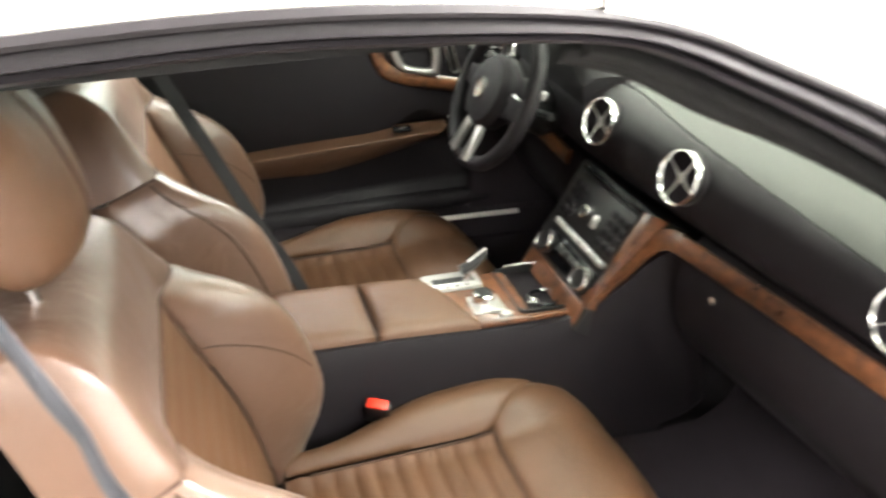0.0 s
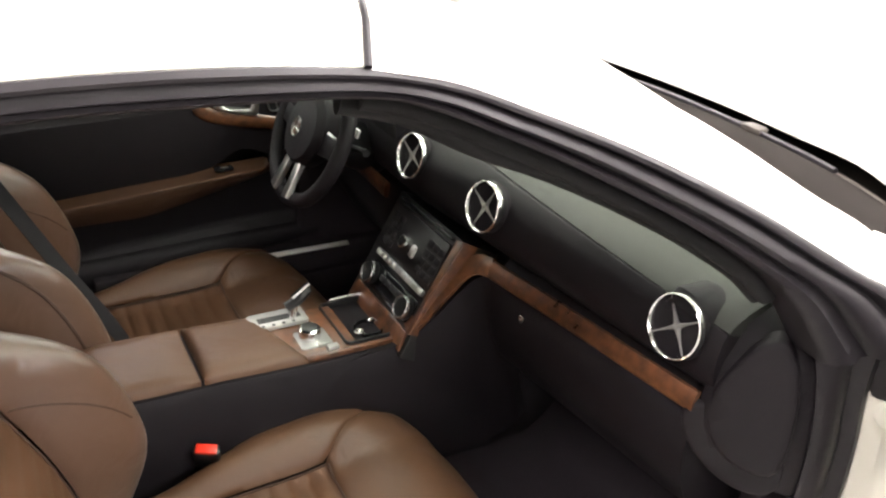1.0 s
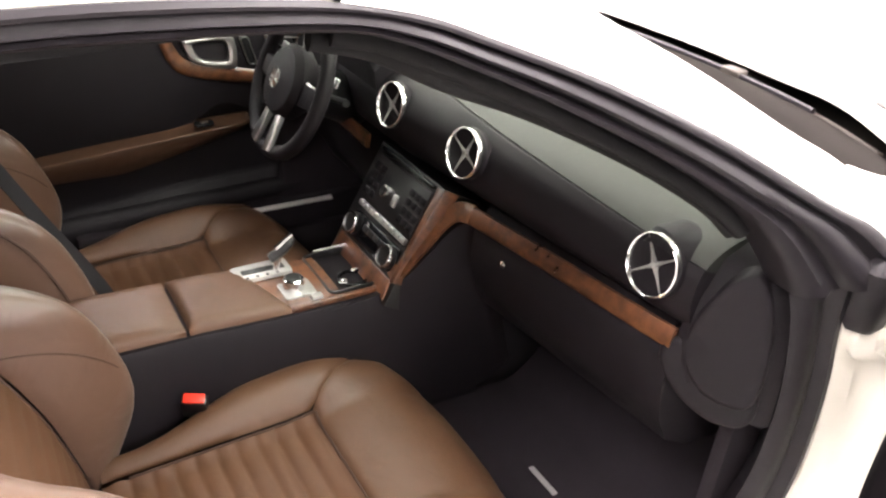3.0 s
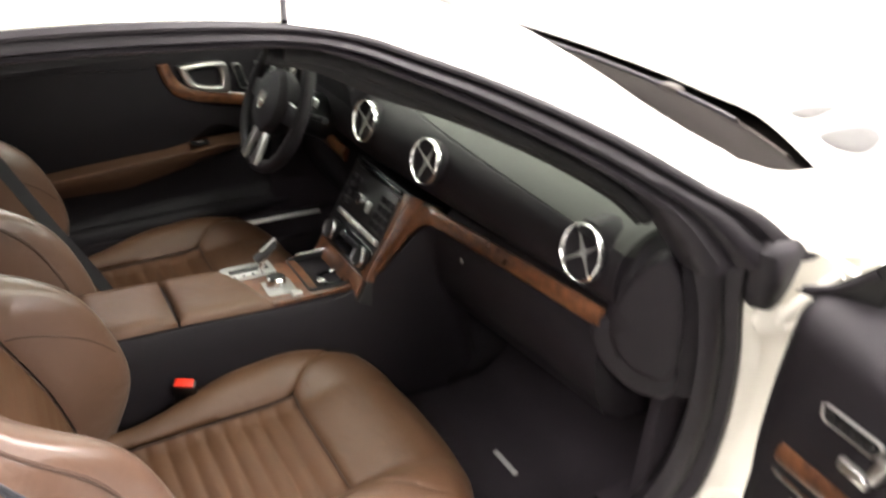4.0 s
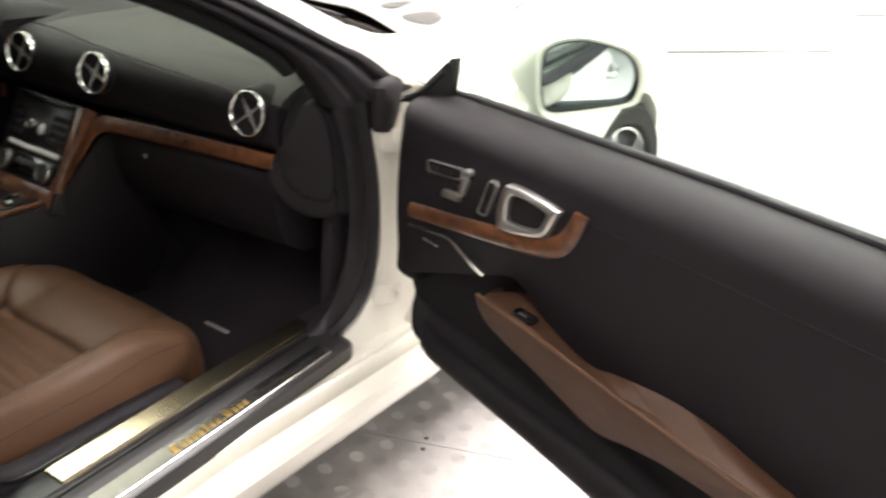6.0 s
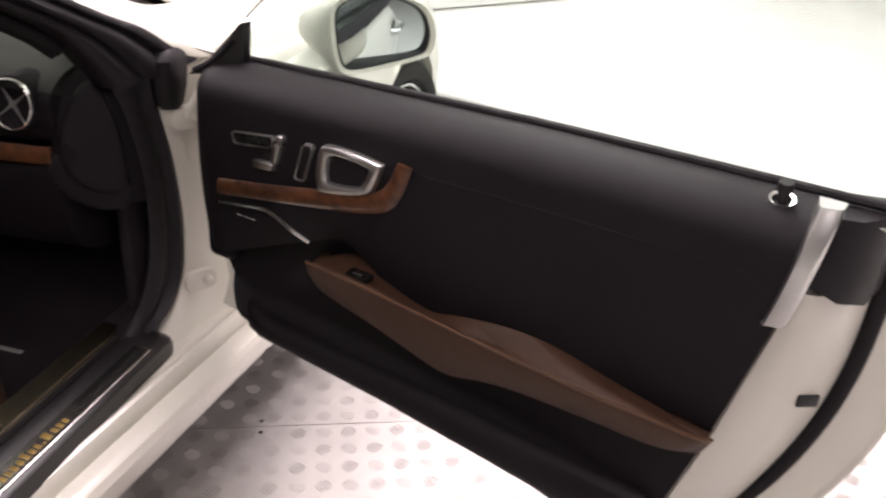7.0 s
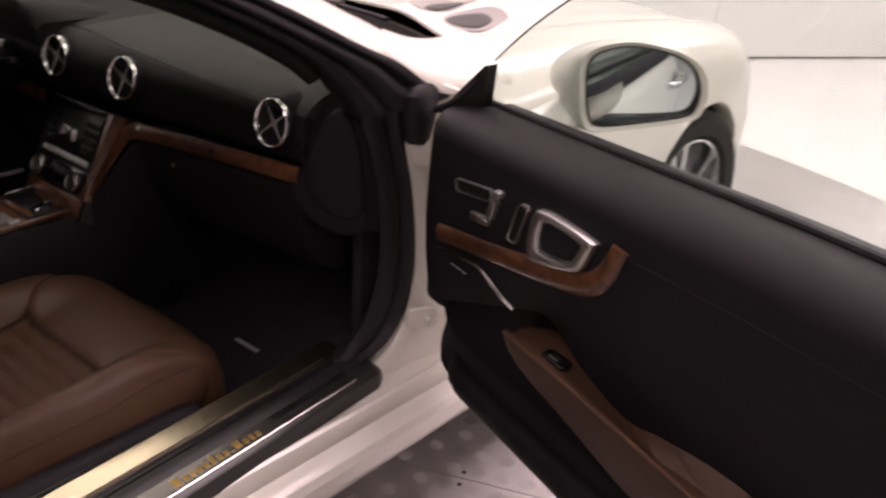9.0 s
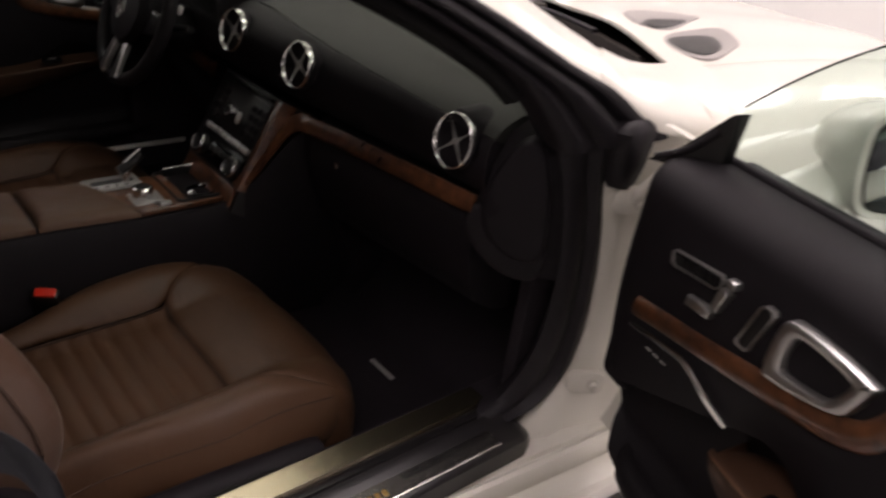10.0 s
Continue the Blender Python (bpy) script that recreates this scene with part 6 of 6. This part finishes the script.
    part("rocker_edge", box((0.018, 0.0025, 0.002), (0.462, 0.119, 0.7165), 0.0008), SATIN, sw, "thin silver line on the rocker")

    face = lambda u, n, z: axes(Vector((u, n, z)), Vector((-1, 0, 0)), Vector((0, 0, 1)), Vector((0, 1, 0)))
    P = IN + 0.003
    m_ = face(0, P, 0)
    X = lambda pts: [(-a, b) for a, b in pts]

    # wood strip that sweeps up round the handle
    lo = smooth_line([(0.140, P, 0.764), (0.205, P, 0.776), (0.272, P, 0.787), (0.392, P, 0.807), (0.470, P, 0.823), (0.512, P, 0.842), (0.534, P, 0.874), (0.549, P, 0.921)], 6)
    hi = smooth_line([(0.141, P, 0.796), (0.205, P, 0.807), (0.272, P, 0.818), (0.372, P, 0.838), (0.440, P, 0.852), (0.486, P, 0.866), (0.507, P, 0.888), (0.523, P, 0.924)], 6)
    rings = []
    for a, b in zip(lo, hi):
        rings.append([a.lerp(b, t) + Vector((0, h, 0)) for t, h in ((0, 0), (0, 0.003), (0.14, 0.007), (0.5, 0.0085), (0.86, 0.007), (1, 0.003), (1, 0))])
    part("wood_strip", loft(rings), WOOD, d, "burl walnut strip that curves up round the handle")
    # gloss field behind switches and handle
    # handle
    o = [(0.372, 0.848), (0.380, 0.838), (0.43, 0.846), (0.468, 0.858), (0.484, 0.872), (0.497, 0.908), (0.494, 0.915), (0.44, 0.921), (0.395, 0.921), (0.380, 0.915), (0.374, 0.90), (0.370, 0.87)]
    h = [(0.393, 0.866), (0.398, 0.858), (0.43, 0.861), (0.452, 0.866), (0.462, 0.874), (0.474, 0.898), (0.471, 0.903), (0.44, 0.907), (0.408, 0.907), (0.398, 0.902), (0.394, 0.892), (0.392, 0.878)]
    o = [(p.x, p.y) for p in smooth_line([(*q, 0) for q in o], 3, True)]
    h = [(p.x, p.y) for p in smooth_line([(*q, 0) for q in h], 3, True)]
    hd = part("handle", prism(X(o), 0.018, face(0, P - 0.004, 0), 0.007, hole=X(h)), SATIN, d, "satin silver door handle surround")
    part("recess", prism(X(h), 0.004, face(0, P - 0.006, 0), 0.001), GLOSSY, hd, "dark recess behind the handle")
    # memory keys
    slant = lambda pts, kx, ky: [((x - cx_) * kx + cx_, (y - cy_) * ky + cy_) for cx_, cy_ in [(sum(p[0] for p in pts) / len(pts), sum(p[1] for p in pts) / len(pts))] for x, y in pts]
    bed = [(0.190, 0.8715), (0.266, 0.8835), (0.272, 0.888), (0.2755, 0.902), (0.271, 0.9065), (0.185, 0.8945), (0.180, 0.890), (0.183, 0.875)]
    mk = part("memory_panel", prism(X(bed), 0.006, m_, 0.0015, hole=X(slant(bed, 0.945, 0.80))), SATIN, d, "row of memory keys in a silver frame")
    part("key_bed", prism(X(slant(bed, 0.945, 0.80)), 0.003, m_, 0.001), GLOSSY, mk)
    for i in range(4):
        part("memory_key", prism(X(rounded(0.0165, 0.0125, 0.003, 3, cx=0.1985 + 0.0195 * i, cy=0.8845 + 0.003 * i)), 0.006, m_, 0.002), PLASTIC, mk)
    # seat-shaped switch
    part("seat_switch", prism(X([(0.232, 0.842), (0.275, 0.846), (0.277, 0.856), (0.266, 0.860), (0.232, 0.856)]), 0.012, m_, 0.004), SATIN, d, "silver seat-shaped switch")
    part("seat_switch_back", prism(X([(0.272, 0.864), (0.284, 0.860), (0.294, 0.892), (0.286, 0.898), (0.278, 0.894)]), 0.012, m_, 0.004), SATIN, d, "silver backrest-shaped switch")
    part("seat_switch_head", prism(X(rounded(0.016, 0.012, 0.004, 3, cx=0.292, cy=0.906)), 0.012, m_, 0.003), SATIN, d, "silver head-restraint-shaped switch")
    # upright switch
    tall = [(0.323, 0.843), (0.338, 0.843), (0.343, 0.847), (0.362, 0.906), (0.359, 0.912), (0.346, 0.912), (0.341, 0.908), (0.320, 0.848)]
    us_ = part("heater_switch", prism(X(tall), 0.008, m_, 0.002, hole=X(slant(tall, 0.78, 0.90))), SATIN, d, "upright switch in a silver frame")
    part("rocker", prism(X(slant(tall, 0.78, 0.90)), 0.007, m_, 0.002), PLASTIC, us_)
    # chrome line below the wood
    part("chrome_line", tube(smooth_line([(0.138, P, 0.747), (0.19, P + 0.002, 0.757), (0.24, P + 0.003, 0.765), (0.262, P + 0.003, 0.764), (0.285, P + 0.002, 0.754), (0.31, P, 0.742), (0.342, P - 0.006, 0.728)], 5), 0.0042, 8), CHROME, d, "thin chrome line over the speaker")
    for i in range(3):
        part("speaker_mark", box((0.012, 0.002, 0.002), (0.185 + 0.016 * i, P, 0.735), 0.0005, 1), WHITE_MARK, d)
    # lock pin
    lp = part("lock_pin", lathe([(0.0065, 0.0), (0.0065, 0.018), (0.0095, 0.020), (0.0095, 0.031), (0.008, 0.033), (0, 0.033), (0, 0.0)], 14, facing((1.052, 0.050, 0.992), (0, 0.25, 0.97))), PLASTIC, d, "black lock pin in a chrome collar")
    part("collar", lathe([(0.0105, -0.006), (0.0115, 0.004), (0.015, 0.005), (0.0165, -0.006)], 22, facing((1.052, 0.053, 0.9965), (0, 0.38, 0.92), (1, 0, 0)) @ Matrix.Diagonal((1.0, 1.05, 1, 1)), closed=True), CHROME, lp)

    # shell: outer skin, shut faces
    def skin_cut(z):
        return 1.27 - (1.1 if z < 0.74 else 1.7) * (z - 0.74) ** 2

    def skin(u, v):
        q = -0.02 + 1.30 * u
        zt, zb = 0.985, 0.375 + 0.03 * (1 - u)
        z = zb + (zt - zb) * v
        n = -0.045 - 0.075 * math.sin(math.pi * min(1, (1 - v) ** 0.75)) ** 0.8
        if v > 0.9:
            n += 0.035 * ((v - 0.9) / 0.1) ** 1.5
        q = -0.02 + (skin_cut(z) + 0.02) * u
        n += 0.03 * max(0, (u - 0.97) / 0.03)
        return (q, n, z)

    part("outer_skin", sheet(lambda u, v: skin(u, 1 - v), span(0, 1, 32), span(0, 1, 26), back=(0, 0.012, 0)), PAINT, d, "cream-white outer door skin", 60)
    # rear shut face, painted
    zs = span(0.40, 0.888, 18)

    def shut_in(z):
        return Vector((rear(z) + 0.006, 0.062, z))

    def shut_out(z):
        return Vector((1.184 - 0.65 * max(0, 0.81 - z) ** 2, -0.05, z))

    rings = []
    for z in zs:
        a, b = shut_in(z), shut_out(z)
        rings.append([a, a.lerp(b, 0.12) + Vector((0.012, 0.006, 0)), a.lerp(b, 0.5) + Vector((0.016, 0.008, 0)), a.lerp(b, 0.85) + Vector((0.010, 0.004, 0)), b, b + Vector((-0.08, 0.0, 0)), a + Vector((-0.05, -0.05, 0))])
    shut = part("shut_face", loft(rings), PAINT, d, "cream-white shut face at the door's rear edge", 50)
    part("latch_slot", box((0.032, 0.006, 0.019), (0, 0, 0), 0.002, 2, axes(Vector((1.1525, 0.0035, 0.706)), Vector((0.78, -0.62, 0)), Vector((0.62, 0.78, 0)), Vector((0, 0, 1)))), PLASTIC, shut, "black latch slot")
    # painted return of the skin and the black seal beside it
    ret, seal_ = [], []
    for z in span(0.40, 0.975, 22):
        p0 = shut_out(z) + Vector((0.006, -0.008, 0))
        p1 = Vector(skin(1.0, (z - 0.375) / 0.61)) + Vector((-0.003, 0.004, 0))
        ret.append([p0, p0.lerp(p1, 0.5) + Vector((0.006, 0.006, 0)), p1, p1 + Vector((-0.03, 0.0, 0)), p0 + Vector((-0.03, -0.006, 0))])
        c = p0 + Vector((0.006, 0.004, 0))
        seal_.append([c + Vector((0.012 * math.cos(a), 0.009 * math.sin(a), 0)) for a in span(0, 2 * math.pi, 11)[:-1]])
    part("skin_return", loft(ret), PAINT, d, "cream-white folded edge of the outer skin", 60)
    part("edge_seal", loft(seal_), RUBBER, d, "black rubber seal along the door's rear edge", 60)
    # black cap over the top rear corner
    rings = []
    for z, k in ((0.872, 0.0), (0.908, 0.3), (0.95, 0.25), (0.985, 0.15), (0.996, 0.05)):
        low_ = z < 0.88
        rings.append([Vector((1.112, 0.064, z + 0.030 * low_)), Vector((1.146, 0.052 + 0.006 * k, z + 0.012 * low_)), Vector((1.177, 0.008, z)), Vector((1.189, -0.035, z + 0.010 * low_)), Vector((1.18, -0.06, z)), Vector((1.08, -0.03, z)), Vector((1.07, 0.03, z))])
    part("corner_cap", loft(rings), RUBBER, d, "black moulded cap on the door's rear corner", 50)
    # silver end plate along the panel's rear edge
    rings = []
    for z, u0 in ((0.856, 1.072), (0.862, 1.075), (0.90, 1.082), (0.96, 1.090), (0.99, 1.093), (1.012, 1.095)):
        k = max(0, (z - 0.95) / 0.062)
        n1 = 0.110 - 0.030 * k ** 1.5
        rings.append([Vector((u0, n1 - 0.002, z)), Vector((u0 + 0.003, n1 + 0.002, z)), Vector((u0 + 0.021, n1 - 0.003, z)), Vector((u0 + 0.026, n1 - 0.009, z)), Vector((u0 + 0.028, n1 - 0.035, z)), Vector((u0 - 0.004, n1 - 0.035, z))])
    part("end_plate", loft(rings), SATIN, d, "satin silver plate on the panel's rear edge", 40)
    # front edge and hinge side
    part("front_shut", box((0.07, 0.10, 0.35), (0.094, 0.025, 0.775), 0.02, 4), BLACK, d, "black front edge of the door")
    # weather strip and window glass
    part("belt_strip", tube([(q, 0.002, belt(q) + 0.002) for q in span(0.11, 1.22, 24)], 0.0065, 8), RUBBER, d, "black rubber strip along the window slot")

    def pane(u, v):
        q = 0.10 + 1.10 * u
        k = max(0.0, 1 - (q - 0.085) / 0.56)
        top = 1.292 - 0.252 * k ** 2.15 - 0.035 * max(0, q - 0.8) / 0.4
        return (q, -0.02, 0.96 + (top - 0.96) * v)

    gl = part("window_glass", sheet(pane, span(0, 1, 40), span(0, 1, 16), 0.004), DOOR_GLASS, d, "raised pale green side window")
    gl.visible_shadow = not open_side
    edge = [Vector(pane(u, 1.0)) for u in span(0, 1, 40)]
    part("glass_edge", tube(edge, 0.0016, 6), surface_edge, d, "dark green edge of the window glass")
    # mirror triangle
    tri = [[Vector((q, n + dn, z)) for q, n, z in ((0.035, 0.058, 0.955), (0.09, 0.045, 0.966), (0.134, 0.020, 0.976), (0.143, 0.022, 1.060), (0.136, 0.026, 1.057), (0.085, 0.046, 0.995))] for dn in (0.006, 0.0, -0.012)]
    part("mirror_triangle", loft(tri), PLASTIC, d, "black triangle at the window's front corner", 30)
    part("triangle_fold", tube(smooth_line([(0.05, 0.062, 0.965), (0.09, 0.05, 0.99), (0.125, 0.034, 1.03)], 4), 0.006, 8), RUBBER, d)

    # door mirror: glass looks back along +x
    shape = smooth_line([(0.115, 0.032, 0), (0.106, 0.050, 0), (0.083, 0.061, 0), (0.045, 0.067, 0), (0.0, 0.063, 0), (-0.042, 0.053, 0), (-0.074, 0.037, 0), (-0.093, 0.012, 0), (-0.099, -0.018, 0), (-0.091, -0.046, 0), (-0.066, -0.056, 0), (0.0, -0.065, 0), (0.068, -0.072, 0), (0.096, -0.066, 0), (0.108, -0.040, 0), (0.114, -0.002, 0)], 4, True)

    def ring_at(k, q, round_=0.0):
        res = []
        for p in shape:
            a = math.atan2(p.y / 0.056, p.x / 0.092)
            res.append((k * (p.x + (0.100 * math.cos(a) - p.x) * round_), k * (p.y + (0.058 * math.sin(a) - p.y) * round_)))
        return res

    MC = Vector((0.305, -0.172, 1.046))
    tilt = pose(MC.x, MC.y, MC.z, 0, -2.4, 25)
    rings = []
    for q, k, sh in ((0.0, 0.94, 0.0), (0.006, 1.03, 0.0), (-0.002, 1.09, 0.002), (-0.016, 1.13, 0.008), (-0.036, 1.14, 0.019), (-0.060, 1.10, 0.031), (-0.085, 0.99, 0.041), (-0.106, 0.80, 0.047), (-0.121, 0.54, 0.05), (-0.128, 0.22, 0.05)):
        rings.append([tilt @ Vector((q, y + sh, z)) for y, z in ring_at(k, q, min(1.0, max(0.0, -q / 0.05)))])
    inner = [[tilt @ Vector((q, y, z)) for y, z in ring_at(k, q)] for q, k in ((-0.038, 0.2), (-0.038, 0.925), (0.0, 0.93))]
    mh = part("mirror_housing", loft(inner + rings), PAINT, d, "cream-white door mirror housing", 50)
    # convex glass, turned in towards the door's side
    aim = pose(0, 0, 0, 0, 3.2, 7)
    dome = lambda k, back=0.0: [tilt @ (Vector((-0.016, 0, 0)) + aim @ Vector((-(y * y + z * z) / 2.8 - back, y, z))) for y, z in ring_at(k, 0.0)]
    part("mirror_glass", loft([dome(0.885, 0.004)] + [dome(k) for k in (0.885, 0.75, 0.6, 0.45, 0.3, 0.15, 0.02)]), MIRROR, mh, "convex mirror glass", 60)
    part("mirror_rim", loft([[tilt @ Vector((q, y, z)) for y, z in ring_at(k, q)] for q, k in ((-0.036, 0.92), (0.001, 0.932), (0.001, 0.905), (-0.036, 0.89))], loop=True), PLASTIC, mh)
    # black seal on the outside of the window slot
    rings = [[Vector((q, n, belt(q) + z)) for n, z in ((-0.030, -0.006), (-0.046, -0.006), (-0.062, -0.014), (-0.072, -0.034), (-0.060, -0.036), (-0.030, -0.030))] for q in span(0.12, 1.20, 24)]
    part("outer_seal", loft(rings), RUBBER, d, "black seal outside the window slot", 50)
    # outer handle on its dark cup
    hz = 0.865
    at = lambda q, h: Vector((q, skin(q / 1.27, (hz - 0.385) / 0.60)[1] - h, hz))
    part("handle_cup", lathe([(0.0, 0.0), (0.036, 0.0), (0.040, 0.003), (0.036, 0.006), (0.0, 0.006)], 28, axes(at(1.085, 0.0), Vector((1, 0, 0)), Vector((0, 0, 1)), Vector((0, -1, 0)))), PLASTIC, d, "dark cup behind the outer handle")
    part("outer_handle", tube(smooth_line([at(0.985, 0.0), at(1.005, 0.030), at(1.06, 0.042), at(1.12, 0.042), at(1.165, 0.030), at(1.18, 0.0)], 5), 0.012, 12, flat=1.3), CHROME, d, "bright outer door handle", 60)
    neck = smooth_line([(0.205, -0.030, 0.950), (0.206, -0.050, 0.966), (0.212, -0.082, 0.984), (0.222, -0.112, 1.002), (0.232, -0.135, 1.022)], 4)
    rings = []
    for i, p in enumerate(neck):
        k = i / (len(neck) - 1)
        rx_, rz_ = 0.062 - 0.018 * math.sin(math.pi * k * 0.8), 0.026 + 0.012 * k
        rings.append([p + Vector((rx_ * math.cos(a), -0.45 * rz_ * math.sin(a), rz_ * math.sin(a))) for a in span(0, 2 * math.pi, 25)[:-1]])
    part("mirror_foot", loft(rings), PAINT, mh, "cream-white mirror neck", 60)
    return d


surface_edge = surface("dark_glass_edge", (0.03, 0.05, 0.04), 0.2, scale=40)
OPEN = Matrix.Translation(HINGE) @ Matrix.Rotation(radians(180 + SWING), 4, "Z") @ Matrix.Diagonal((1, -1, 1, 1))
car_door(OPEN, "passenger_door", "black and tan car door standing wide open", True)
CLOSED = Matrix.Translation((HINGE.x, 0.742, -0.012)) @ Matrix.Diagonal((-1, -1, 1, 1))
car_door(CLOSED, "driver_door", "black and tan driver's door, closed", False)


# ---- wipers ----
def wiper(line, label):
    w = thing("wiper", label, "wiper", Matrix.Translation(line[0]), "wipers")
    pts = [p - Vector(line[0]) for p in smooth_line(line, 6)]
    n = len(pts)
    part("arm", tube(pts[: n // 2 + 3], 0.009, 8, flat=0.6), DUSTY, w)
    part("blade", tube([p + Vector((-0.008, 0, 0.006)) for p in pts[n // 4:]], 0.006, 8, flat=1.4), RUBBER, w)
    part("clip", box((0.03, 0.045, 0.016), pts[n // 2] + Vector((-0.004, 0, 0.010)), 0.004), DUSTY, w)


wiper([(0.46, -0.58, 0.996), (0.52, -0.42, 0.996), (0.545, -0.22, 0.999), (0.55, 0.0, 1.001), (0.54, 0.14, 1.001)], "black wiper lying at the foot of the windscreen")
wiper([(0.555, 0.04, 0.996), (0.55, 0.2, 0.998), (0.51, 0.4, 0.996), (0.45, 0.55, 0.991)], "black wiper on the far half of the windscreen")
